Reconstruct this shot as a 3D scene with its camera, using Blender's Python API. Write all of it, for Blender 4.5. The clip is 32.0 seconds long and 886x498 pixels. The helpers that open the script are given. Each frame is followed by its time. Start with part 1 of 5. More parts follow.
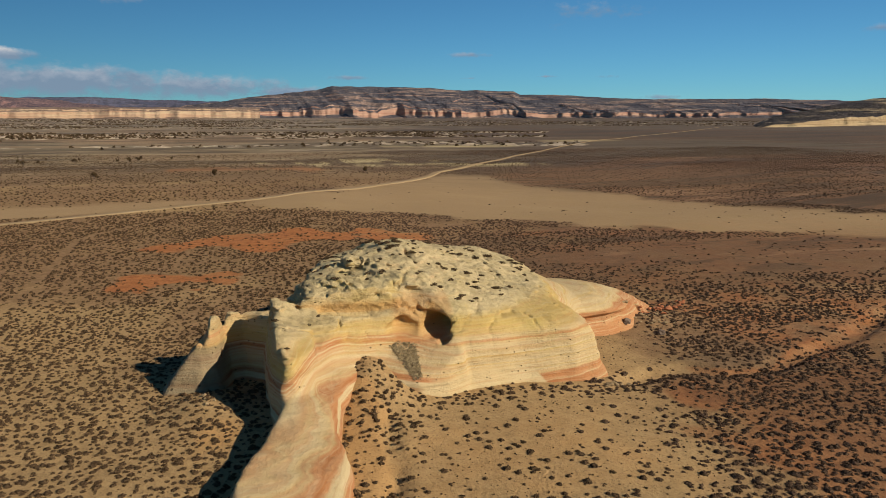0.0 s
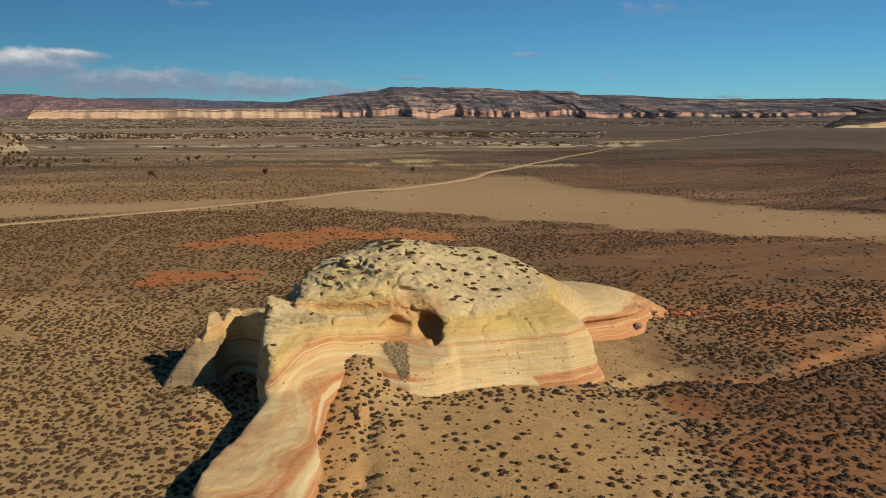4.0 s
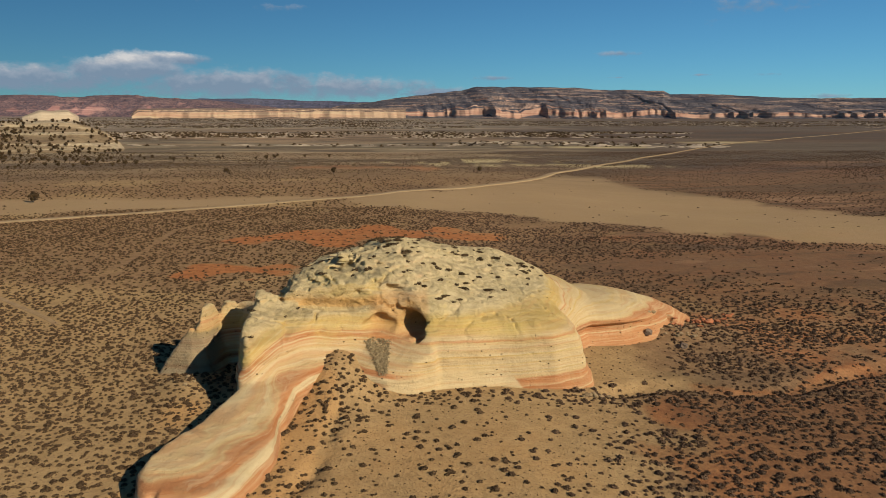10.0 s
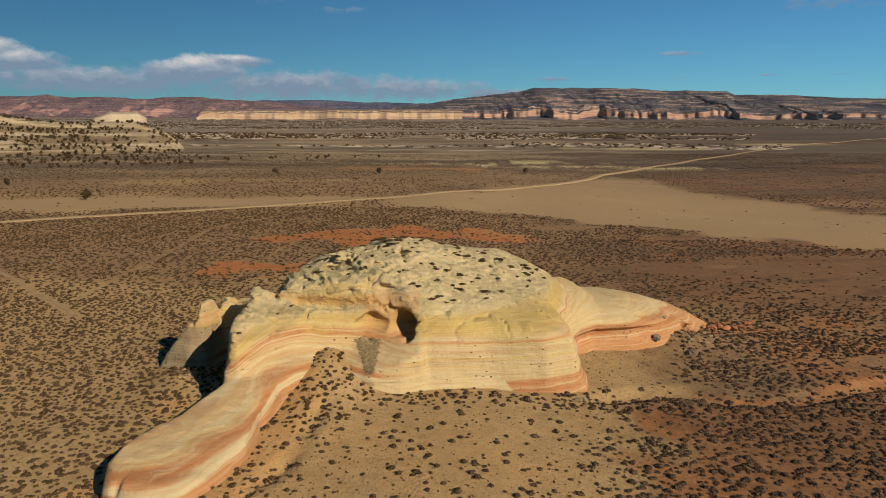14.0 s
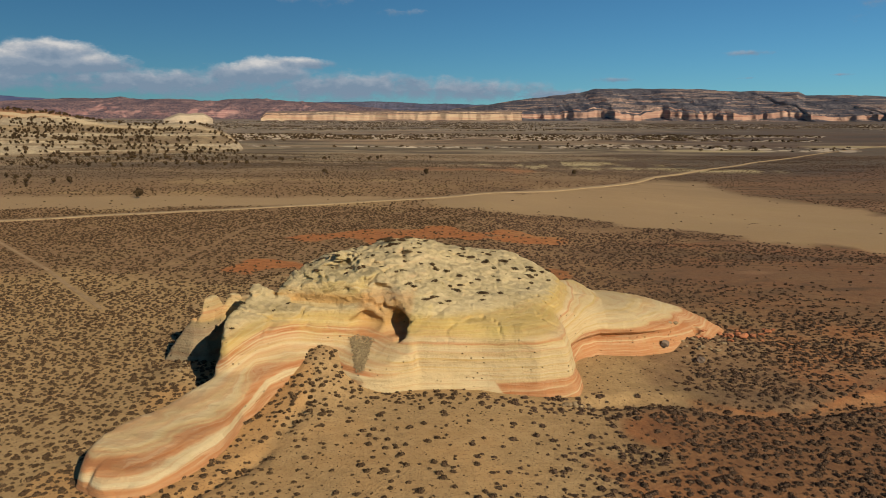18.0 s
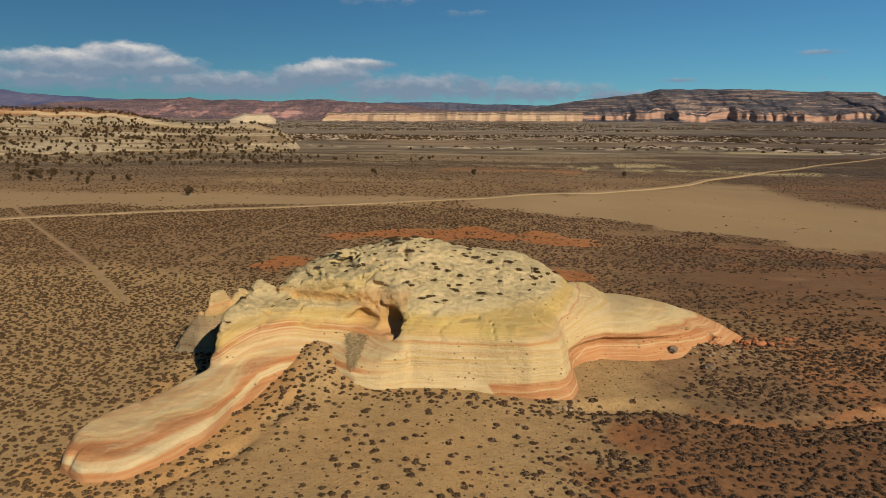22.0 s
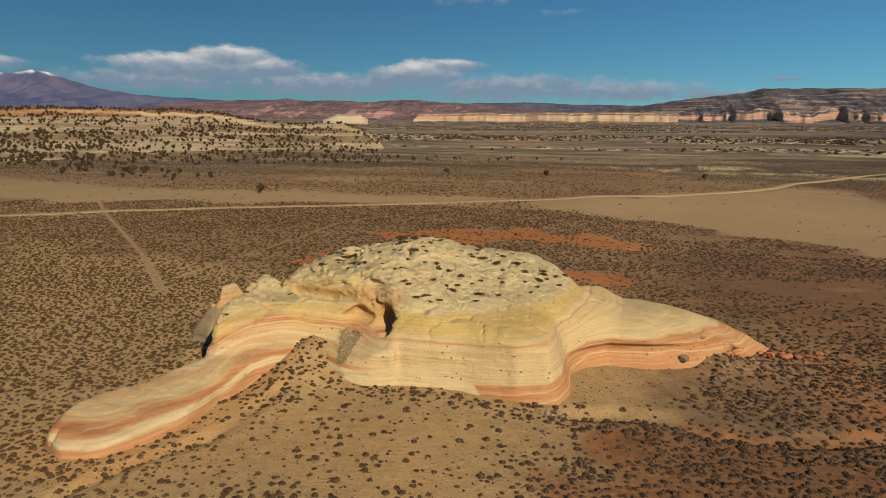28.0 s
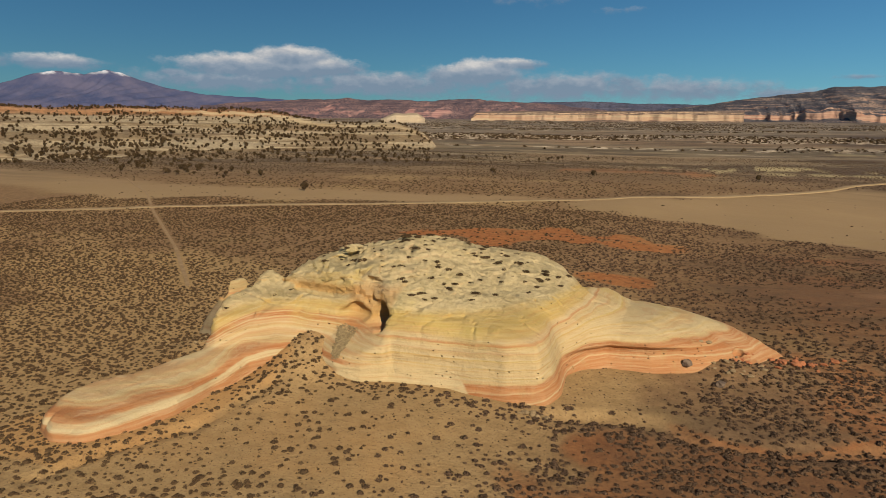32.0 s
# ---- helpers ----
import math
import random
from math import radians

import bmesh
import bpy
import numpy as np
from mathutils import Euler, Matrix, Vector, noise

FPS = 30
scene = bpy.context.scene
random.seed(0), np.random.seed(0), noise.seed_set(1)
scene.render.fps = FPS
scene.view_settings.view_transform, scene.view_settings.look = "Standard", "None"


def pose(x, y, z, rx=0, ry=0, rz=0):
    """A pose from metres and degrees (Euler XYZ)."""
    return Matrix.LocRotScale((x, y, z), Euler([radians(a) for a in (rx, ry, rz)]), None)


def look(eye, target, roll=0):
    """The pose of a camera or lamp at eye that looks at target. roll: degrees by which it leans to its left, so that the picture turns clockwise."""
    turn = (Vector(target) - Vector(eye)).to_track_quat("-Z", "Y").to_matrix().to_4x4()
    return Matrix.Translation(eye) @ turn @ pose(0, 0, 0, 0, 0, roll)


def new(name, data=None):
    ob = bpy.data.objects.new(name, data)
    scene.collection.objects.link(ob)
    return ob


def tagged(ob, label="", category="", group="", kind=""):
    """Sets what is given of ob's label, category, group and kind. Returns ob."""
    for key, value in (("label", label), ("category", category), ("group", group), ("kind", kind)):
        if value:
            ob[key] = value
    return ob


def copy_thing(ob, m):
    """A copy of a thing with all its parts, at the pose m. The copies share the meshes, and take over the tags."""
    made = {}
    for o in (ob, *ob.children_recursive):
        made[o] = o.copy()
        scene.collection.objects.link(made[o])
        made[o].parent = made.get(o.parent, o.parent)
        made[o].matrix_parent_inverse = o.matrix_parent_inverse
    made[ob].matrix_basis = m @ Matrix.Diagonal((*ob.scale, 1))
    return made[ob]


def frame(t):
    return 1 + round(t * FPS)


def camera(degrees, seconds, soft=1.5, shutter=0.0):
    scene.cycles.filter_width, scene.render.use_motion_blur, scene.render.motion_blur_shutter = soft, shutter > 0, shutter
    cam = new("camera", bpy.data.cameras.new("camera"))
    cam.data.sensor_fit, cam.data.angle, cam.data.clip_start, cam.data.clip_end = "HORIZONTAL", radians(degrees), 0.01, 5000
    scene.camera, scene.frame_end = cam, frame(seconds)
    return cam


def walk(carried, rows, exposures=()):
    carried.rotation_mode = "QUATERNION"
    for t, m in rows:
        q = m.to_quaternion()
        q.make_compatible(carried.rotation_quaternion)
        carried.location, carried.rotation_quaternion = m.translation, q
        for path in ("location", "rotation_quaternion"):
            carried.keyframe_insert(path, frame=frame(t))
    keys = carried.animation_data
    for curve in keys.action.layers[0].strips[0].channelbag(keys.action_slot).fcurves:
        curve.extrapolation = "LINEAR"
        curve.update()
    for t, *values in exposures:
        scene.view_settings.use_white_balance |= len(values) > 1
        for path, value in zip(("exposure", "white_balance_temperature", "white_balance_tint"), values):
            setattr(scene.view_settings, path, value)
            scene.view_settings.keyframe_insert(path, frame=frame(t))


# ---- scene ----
cam = camera(62.9, 32.0, soft=0.6)
PATH = [
    (0, (-22.369, -62.475, 21.518), (-21.788, -60.593, 21.175), -0.0),
    (3, (-18.525, -63.804, 21.647), (-18.06, -61.889, 21.305), 0.0),
    (6, (-14.627, -64.826, 21.637), (-14.275, -62.887, 21.293), 0.1),
    (9, (-10.526, -65.567, 21.712), (-10.287, -63.612, 21.368), 0.1),
    (11, (-7.868, -65.698, 21.537), (-7.703, -63.735, 21.195), 0.2),
    (13, (-5.149, -65.829, 21.543), (-5.062, -63.861, 21.202), 0.2),
    (17, (0.334, -65.916, 21.527), (0.262, -63.946, 21.19), 0.2),
    (19, (3.028, -65.849, 21.536), (2.874, -63.883, 21.198), 0.3),
    (21, (5.668, -65.647, 21.456), (5.436, -63.689, 21.12), 0.4),
    (23, (8.428, -65.475, 21.533), (8.112, -63.529, 21.196), 0.4),
    (25, (11.077, -65.058, 21.531), (10.682, -63.127, 21.195), 0.4),
    (28, (15.098, -64.131, 21.536), (14.584, -62.228, 21.199), 0.5),
    (30, (17.718, -63.523, 21.576), (17.129, -61.642, 21.237), 0.5),
    (32, (20.36, -62.857, 21.609), (19.696, -61.001, 21.268), 0.6),
]
walk(cam, [(t, look(eye, aim, lean)) for t, eye, aim, lean in PATH], [(0, 0.0, 6250, 10), (13, -0.05, 6350, 10), (32, -0.08, 6480, 10)])

# ---- sky, sun ----
SUN_AZ, SUN_EL = radians(137), radians(30)
sun_way = Vector((math.sin(SUN_AZ) * math.cos(SUN_EL), math.cos(SUN_AZ) * math.cos(SUN_EL), math.sin(SUN_EL)))
world = bpy.data.worlds.new("sky")
scene.world = world
world.use_nodes = True
wt = world.node_tree
sky = wt.nodes.new("ShaderNodeTexSky")
sky.sky_type, sky.sun_disc = "NISHITA", False
sky.sun_elevation, sky.sun_rotation = SUN_EL, -SUN_AZ
sky.altitude, sky.air_density, sky.dust_density, sky.ozone_density = 1600, 1.0, 0.25, 4.0
back = wt.nodes["Background"]
back.inputs["Strength"].default_value = 0.054
deep = wt.nodes.new("ShaderNodeVectorMath")
deep.operation = "MULTIPLY"
deep.inputs[1].default_value = (0.52, 0.96, 1.09)
wt.links.new(sky.outputs[0], deep.inputs[0])
wt.links.new(deep.outputs[0], back.inputs[0])
lamp = bpy.data.lights.new("sun", "SUN")
lamp.energy, lamp.angle, lamp.color = 5.9, radians(0.53), (1.0, 0.88, 0.70)
sun = new("sun", lamp)
sun.matrix_world = look(sun_way * 300, (0, 0, 0))


# ---- material tools ----
class Mat:
    """A node material with short calls for the nodes used here."""

    def __init__(self, name, rough=0.9, spec=0.2):
        self.m = bpy.data.materials.new(name)
        self.m.use_nodes = True
        self.t = self.m.node_tree
        self.b = self.t.nodes["Principled BSDF"]
        self.b.inputs["Roughness"].default_value = rough
        self.b.inputs["Specular IOR Level"].default_value = spec
        self.geo = self.t.nodes.new("ShaderNodeNewGeometry")
        self.pos = self.geo.outputs["Position"]

    def put(self, v, sock):
        if isinstance(v, bpy.types.NodeSocket):
            self.t.links.new(v, sock)
        elif isinstance(v, (tuple, list)):
            sock.default_value = (*v, 1) if len(v) == 3 and sock.type == "RGBA" else v
        else:
            sock.default_value = v

    def math(self, op, a, b=0.0, c=0.0, clamp=False):
        n = self.t.nodes.new("ShaderNodeMath")
        n.operation, n.use_clamp = op, clamp
        for v, s in zip((a, b, c), n.inputs):
            self.put(v, s)
        return n.outputs[0]

    def scaled(self, v, k):
        n = self.t.nodes.new("ShaderNodeVectorMath")
        n.operation = "MULTIPLY"
        self.put(v, n.inputs[0])
        n.inputs[1].default_value = k
        return n.outputs[0]

    def noise(self, k=(1, 1, 1), detail=4, rough=0.55, at=None, colour=False, warp=0.0):
        n = self.t.nodes.new("ShaderNodeTexNoise")
        self.put(self.scaled(at or self.pos, k), n.inputs["Vector"])
        n.inputs["Scale"].default_value = 1.0
        n.inputs["Detail"].default_value, n.inputs["Roughness"].default_value = detail, rough
        n.inputs["Distortion"].default_value = warp
        return n.outputs["Color" if colour else 0]

    def cells(self, k, feature="F1", rnd=1.0):
        n = self.t.nodes.new("ShaderNodeTexVoronoi")
        n.feature = feature
        self.put(self.scaled(self.pos, k), n.inputs["Vector"])
        n.inputs["Scale"].default_value, n.inputs["Randomness"].default_value = 1.0, rnd
        return n

    def facets(self, k, warp=0.0):
        """Height of planes that tilt at random, one to a cell: chipped rock."""
        v = self.scaled(self.pos, k)
        if warp:
            n = self.t.nodes.new("ShaderNodeVectorMath")
            n.operation = "MULTIPLY_ADD"
            self.put(self.noise((0.8, 0.8, 0.8), 3, colour=True), n.inputs[0])
            n.inputs[1].default_value = (warp, warp, warp)
            self.put(v, n.inputs[2])
            v = n.outputs[0]
        c = self.t.nodes.new("ShaderNodeTexVoronoi")
        self.put(v, c.inputs["Vector"])
        c.inputs["Scale"].default_value = 1.0
        tilt, off, dot = [self.t.nodes.new("ShaderNodeVectorMath") for _ in range(3)]
        tilt.operation, off.operation, dot.operation = "SUBTRACT", "SUBTRACT", "DOT_PRODUCT"
        self.put(c.outputs["Color"], tilt.inputs[0])
        tilt.inputs[1].default_value = (0.5, 0.5, 0.5)
        self.put(v, off.inputs[0])
        self.put(c.outputs["Position"], off.inputs[1])
        self.put(tilt.outputs[0], dot.inputs[0])
        self.put(off.outputs[0], dot.inputs[1])
        return dot.outputs["Value"]

    def span(self, v, a, b, c=0.0, d=1.0):
        n = self.t.nodes.new("ShaderNodeMapRange")
        n.interpolation_type = "SMOOTHSTEP"
        for x, s in zip((v, a, b, c, d), n.inputs):
            self.put(x, s)
        return n.outputs[0]

    def ramp(self, v, stops, mode="LINEAR"):
        n = self.t.nodes.new("ShaderNodeValToRGB")
        n.color_ramp.interpolation = mode
        e = n.color_ramp.elements
        while len(e) < len(stops):
            e.new(0.5)
        for x, (p, c) in zip(e, stops):
            x.position, x.color = p, (*c, 1)
        self.put(v, n.inputs[0])
        return n.outputs[0]

    def mix(self, f, a, b, mode="MIX"):
        n = self.t.nodes.new("ShaderNodeMix")
        n.data_type, n.blend_type = "RGBA", mode
        self.put(f, n.inputs[0])
        self.put(a, n.inputs[6])
        self.put(b, n.inputs[7])
        return n.outputs[2]

    def attr(self, name):
        n = self.t.nodes.new("ShaderNodeAttribute")
        n.attribute_name = name
        return n.outputs["Fac"]

    def axes(self, v=None):
        n = self.t.nodes.new("ShaderNodeSeparateXYZ")
        self.put(v or self.pos, n.inputs[0])
        return n.outputs

    def random(self):
        return self.t.nodes.new("ShaderNodeObjectInfo").outputs["Random"]

    def done(self, colour, height=None, depth=0.05, strength=0.6):
        self.put(colour, self.b.inputs["Base Color"])
        if height is not None:
            n = self.t.nodes.new("ShaderNodeBump")
            n.inputs["Strength"].default_value, n.inputs["Distance"].default_value = strength, depth
            self.put(height, n.inputs["Height"])
            self.t.links.new(n.outputs[0], self.b.inputs["Normal"])
        return self.m


# ---- materials ----
def sandstone():
    m = Mat("banded_sandstone", 0.92, 0.15)
    x, y, z = m.axes()
    wav = m.math("SUBTRACT", m.noise((0.10, 0.10, 0.05), 2), 0.5)
    wav2 = m.math("SUBTRACT", m.noise((0.5, 0.5, 0.5), 3), 0.5)
    h = m.math("ADD", z, m.math("ADD", m.math("MULTIPLY", wav, 0.75), m.math("MULTIPLY", wav2, 0.22)))
    # the beds arch over the bench, dip to its west end and climb to the tail
    def fold(*stops):
        return m.math("SUBTRACT", m.math("MULTIPLY", m.ramp(m.math("DIVIDE", m.math("ADD", x, 20.0), 50.0), [((v + 20.0) / 50.0, ((r + 0.5) / 2.0,) * 3) for v, r in stops]), 2.0), 0.5)
    arch = fold((-20, -0.35), (-18.6, -0.2), (-17.6, 0.65), (-16.3, 1.2), (-14.5, 1.1), (-12.5, 0.8), (-10, 0.55), (-8, 0.32), (-5, 0.0), (3, 0.0), (8.7, 0.4), (11.5, 1.3), (19, 1.25), (26, 0.7))
    h = m.math("SUBTRACT", h, m.math("MULTIPLY", arch, m.span(y, -17.5, -11.0)))
    f = m.math("DIVIDE", m.math("ADD", h, 3.0), 13.0)
    red, rust, peach = (0.455, 0.205, 0.085), (0.385, 0.15, 0.055), (0.50, 0.295, 0.14)
    cream, pale, ochre = (0.53, 0.375, 0.175), (0.55, 0.415, 0.225), (0.50, 0.345, 0.11)
    white, sand = (0.60, 0.47, 0.27), (0.51, 0.35, 0.135)

    def beds(*stops):
        return m.ramp(f, [((v + 3.0) / 13.0, c) for v, c in stops])
    west = beds((-3, rust), (0.55, red), (0.66, peach), (0.70, white), (1.10, pale), (1.14, red), (1.3, rust), (1.5, red), (1.56, cream), (1.62, peach), (1.68, cream), (1.82, pale), (1.9, peach), (1.95, cream),
                (2.1, peach), (2.36, pale), (2.6, cream), (2.66, peach), (2.72, pale), (2.85, peach), (2.95, pale), (3.1, red), (3.2, pale), (3.28, red), (3.36, rust), (3.58, red), (3.66, pale), (3.72, rust), (3.8, sand),
                (4.4, ochre), (5.3, cream), (9.8, white))
    east = beds((-3, red), (-0.95, red), (-0.9, pale), (-0.78, red), (-0.2, rust), (-0.1, peach), (0.0, red), (0.4, rust), (0.52, peach), (0.6, cream), (0.9, pale), (1.0, sand), (1.08, pale), (1.5, cream),
                (1.6, pale), (1.7, sand), (1.8, pale), (2.3, cream), (2.4, ochre), (2.48, pale), (2.9, cream), (2.98, peach), (3.06, pale), (3.5, cream), (3.57, red), (3.72, peach), (3.8, pale), (4.1, cream), (4.2, sand), (4.7, ochre), (5.5, ochre), (5.95, white))
    col = m.mix(m.span(m.math("ADD", x, m.math("MULTIPLY", wav2, 2.0)), -4.6, -8.0), east, west)
    # the red foot beds end at a slanting crack in the wall
    foot = m.math("MULTIPLY", m.span(m.math("ADD", x, m.math("MULTIPLY", z, 0.8)), 3.4, 3.1), m.math("MULTIPLY", m.span(x, -9.0, -7.5), m.span(z, 1.5, 1.2)))
    col = m.mix(foot, col, m.mix(m.noise((0.3, 0.3, 2.0), 3), cream, white))
    # thin laminae
    lam = m.noise((0.2, 0.2, 6.0), 4, 0.6)
    col = m.mix(m.span(lam, 0.40, 0.62, 0.0, 0.32), col, m.mix(0.55, col, (0.70, 0.55, 0.31)))
    bed = m.t.nodes.new("ShaderNodeCombineXYZ")
    m.put(m.math("MULTIPLY", x, 0.12), bed.inputs[0])
    m.put(m.math("MULTIPLY", y, 0.12), bed.inputs[1])
    m.put(m.math("MULTIPLY", h, 4.5), bed.inputs[2])
    lam2 = m.noise((1, 1, 1), 5, 0.7, at=bed.outputs[0])
    col = m.mix(m.span(lam2, 0.54, 0.58, 0.0, 0.45), col, m.mix(0.55, col, (0.47, 0.22, 0.085)))
    col = m.mix(m.span(lam2, 0.45, 0.40, 0.0, 0.4), col, m.mix(0.55, col, (0.66, 0.53, 0.32)))
    # olive and grey stains that run down the walls
    run = m.noise((0.8, 0.8, 0.07), 5, 0.65)
    col = m.mix(m.span(run, 0.52, 0.78, 0.0, 0.34), col, (0.46, 0.35, 0.15))
    blot = m.noise((0.16, 0.16, 0.3), 5, 0.6)
    col = m.mix(m.math("MULTIPLY", m.span(blot, 0.45, 0.7, 0.0, 0.6), m.span(z, 3.0, 4.5)), col, (0.56, 0.42, 0.12))
    nx, ny, nz = m.axes(m.geo.outputs["Normal"])
    top = m.math("MULTIPLY", m.span(nz, 0.55, 0.9), m.span(m.math("ADD", z, wav2), 5.0, 6.2))
    crust = m.mix(m.span(m.noise((1.1, 1.1, 1.1), 6, 0.7), 0.3, 0.7), (0.44, 0.345, 0.17), (0.64, 0.505, 0.28))
    col = m.mix(m.math("MULTIPLY", top, 0.8), col, crust)
    # grey weathered foot of the west spur, painted darker for its dimmer light
    grey = m.math("MULTIPLY", m.span(x, -22.0, -23.0), m.span(m.math("ADD", z, m.math("MULTIPLY", wav2, 1.5)), 4.0, 3.6))
    col = m.mix(m.math("MULTIPLY", grey, 0.8), col, m.mix(m.noise((1.5, 1.5, 0.3), 4), (0.17, 0.125, 0.075), (0.31, 0.24, 0.145)))
    rim = m.math("MULTIPLY", m.span(x, -22.0, -22.6), m.math("MULTIPLY", m.span(z, 3.7, 4.0), m.span(z, 4.9, 4.6)))
    col = m.mix(m.math("MULTIPLY", rim, 0.7), col, m.mix(m.span(lam2, 0.45, 0.55), (0.46, 0.20, 0.085), (0.50, 0.32, 0.15)))
    fine = m.noise((7, 7, 12), 6, 0.75)
    col = m.mix(m.span(fine, 0.42, 0.75, 0.0, 0.22), col, m.mix(0.55, col, (0.34, 0.22, 0.10)))
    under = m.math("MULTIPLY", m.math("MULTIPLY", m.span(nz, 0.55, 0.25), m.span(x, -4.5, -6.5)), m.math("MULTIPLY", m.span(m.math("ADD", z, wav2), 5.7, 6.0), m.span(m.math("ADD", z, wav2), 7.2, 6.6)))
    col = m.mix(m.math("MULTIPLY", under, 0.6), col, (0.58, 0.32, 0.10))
    x0, y0 = x, m.math("ADD", y, m.math("MULTIPLY", wav2, 0.5))
    niche = m.math("MULTIPLY", m.math("MULTIPLY", m.span(y0, -7.2, -6.4), m.span(z, 7.6, 6.9)), m.math("MULTIPLY", m.span(x0, -9.6, -8.6), m.math("MULTIPLY", m.span(x0, -4.0, -4.6), m.span(z, 3.3, 3.8))))
    col = m.mix(m.math("MULTIPLY", niche, 0.45), col, (0.50, 0.245, 0.09))
    # small weathering pits along some beds, the shade inside them painted dark
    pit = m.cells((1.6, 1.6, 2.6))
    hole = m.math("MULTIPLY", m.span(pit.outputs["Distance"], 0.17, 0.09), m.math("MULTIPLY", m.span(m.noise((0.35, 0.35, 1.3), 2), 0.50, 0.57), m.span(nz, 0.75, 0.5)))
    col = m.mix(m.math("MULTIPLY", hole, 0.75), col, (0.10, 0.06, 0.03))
    bump = m.math("ADD", m.math("MULTIPLY", lam, 0.25), m.math("MULTIPLY", m.noise((2.2, 2.2, 2.6), 8, 0.66), m.span(z, 4.5, 6.3, 0.42, 1.0)))
    bump = m.math("SUBTRACT", bump, hole)
    # jointed, chipped blocks on the weathered top
    crag = m.math("ADD", m.math("MULTIPLY", m.facets((0.8, 0.8, 1.3), 0.5), 1.6), m.facets((2.1, 2.1, 3.2), 0.5))
    bump = m.math("ADD", bump, m.math("MULTIPLY", crag, m.span(m.math("ADD", z, m.math("MULTIPLY", wav2, 1.5)), 5.3, 6.2, 0.08, 0.8)))
    col = m.scaled(col, (0.84, 0.84, 0.82))
    return m.done(col, bump, 0.28, 0.95)


def soil():
    m = Mat("desert_soil", 0.97, 0.1)
    red, pan, scrub = m.attr("red"), m.attr("pan"), m.attr("scrub")
    big = m.noise((0.018, 0.018, 0.0), 5, 0.6)
    mid = m.noise((0.16, 0.16, 0.16), 5, 0.65)
    fine = m.noise((5.5, 5.5, 5.5), 3, 0.6)
    grit = m.noise((0.7, 0.7, 0.7), 8, 0.78)
    sand = m.mix(m.span(grit, 0.28, 0.72), (0.285, 0.18, 0.078), (0.42, 0.275, 0.123))
    brown = m.mix(m.span(grit, 0.34, 0.66), (0.175, 0.102, 0.048), (0.30, 0.182, 0.088))
    ore = m.mix(m.span(grit, 0.34, 0.66), (0.265, 0.094, 0.031), (0.43, 0.172, 0.058))
    col = m.mix(m.span(m.math("ADD", scrub, m.math("MULTIPLY", m.math("SUBTRACT", mid, 0.5), 0.9)), 0.2, 0.8), sand, brown)
    col = m.mix(m.span(m.math("ADD", red, m.math("MULTIPLY", m.math("SUBTRACT", mid, 0.5), 1.1)), 0.25, 0.75), col, ore)
    col = m.mix(m.math("MULTIPLY", pan, 0.85), col, m.mix(big, (0.30, 0.195, 0.096), (0.385, 0.262, 0.134)))
    col = m.mix(m.span(m.math("ADD", m.attr("dune"), m.math("MULTIPLY", m.math("SUBTRACT", mid, 0.5), 0.8)), 0.2, 0.8, 0.0, 0.85), col, m.mix(grit, (0.40, 0.215, 0.078), (0.50, 0.30, 0.12)))
    ex, ey, ez = m.axes()
    col = m.mix(m.math("MULTIPLY", m.span(m.math("ADD", ex, m.math("MULTIPLY", m.math("SUBTRACT", mid, 0.5), 16.0)), 3.0, 24.0, 0.0, 0.62), m.math("MAXIMUM", m.span(ey, -6.0, -14.0), m.math("MULTIPLY", m.span(ey, 12.0, 24.0), m.span(ey, 75.0, 40.0)))), col, m.mix(m.span(grit, 0.34, 0.66), (0.15, 0.078, 0.034), (0.26, 0.142, 0.062)))
    dry = m.noise((0.07, 0.07, 0.07), 3, 0.6)
    col = m.mix(m.span(dry, 0.5, 0.7, 0.0, 0.3), col, (0.30, 0.205, 0.088))
    # far streaks of scrub and bare ground; ramp greys outward, haze put into colour
    far = m.attr("far")
    x, y, z = m.axes()
    south = m.math("ADD", y, 65.0)
    away = m.math("SQRT", m.math("ADD", m.math("MULTIPLY", x, x), m.math("MULTIPLY", south, south)))
    streak = m.noise((0.0042, 0.013, 0.0), 9, 0.68, warp=0.5)
    belt = m.math("SUBTRACT", m.math("DIVIDE", m.math("LOGARITHM", away, 2.0), 4.0), 2.0)
    belt = m.math("ADD", belt, m.math("MULTIPLY", m.math("SUBTRACT", m.noise((0.0016, 0.0045, 0.0), 6, 0.62, warp=0.3), 0.5), 0.34))
    farcol = m.ramp(belt, [(0.0, (0.195, 0.132, 0.074)), (0.12, (0.22, 0.152, 0.086)), (0.17, (0.17, 0.118, 0.07)), (0.2, (0.245, 0.178, 0.102)), (0.25, (0.20, 0.15, 0.09)), (0.27, (0.27, 0.202, 0.118)), (0.33, (0.225, 0.18, 0.112)), (0.39, (0.205, 0.168, 0.108)),
                           (0.42, (0.29, 0.185, 0.108)), (0.45, (0.21, 0.15, 0.095)), (0.49, (0.285, 0.19, 0.118)), (0.55, (0.20, 0.162, 0.115)), (0.62, (0.235, 0.19, 0.14)), (0.68, (0.18, 0.15, 0.118)), (0.73, (0.26, 0.215, 0.165)), (0.80, (0.19, 0.16, 0.13)), (1.0, (0.21, 0.175, 0.145))])
    fine_streak = m.noise((0.011, 0.042, 0.0), 8, 0.72, warp=0.6)
    farcol = m.mix(m.span(fine_streak, 0.52, 0.57, 0.0, 0.72), farcol, (0.098, 0.068, 0.043))
    farcol = m.mix(m.span(fine_streak, 0.455, 0.41, 0.0, 0.6), farcol, (0.36, 0.26, 0.15))
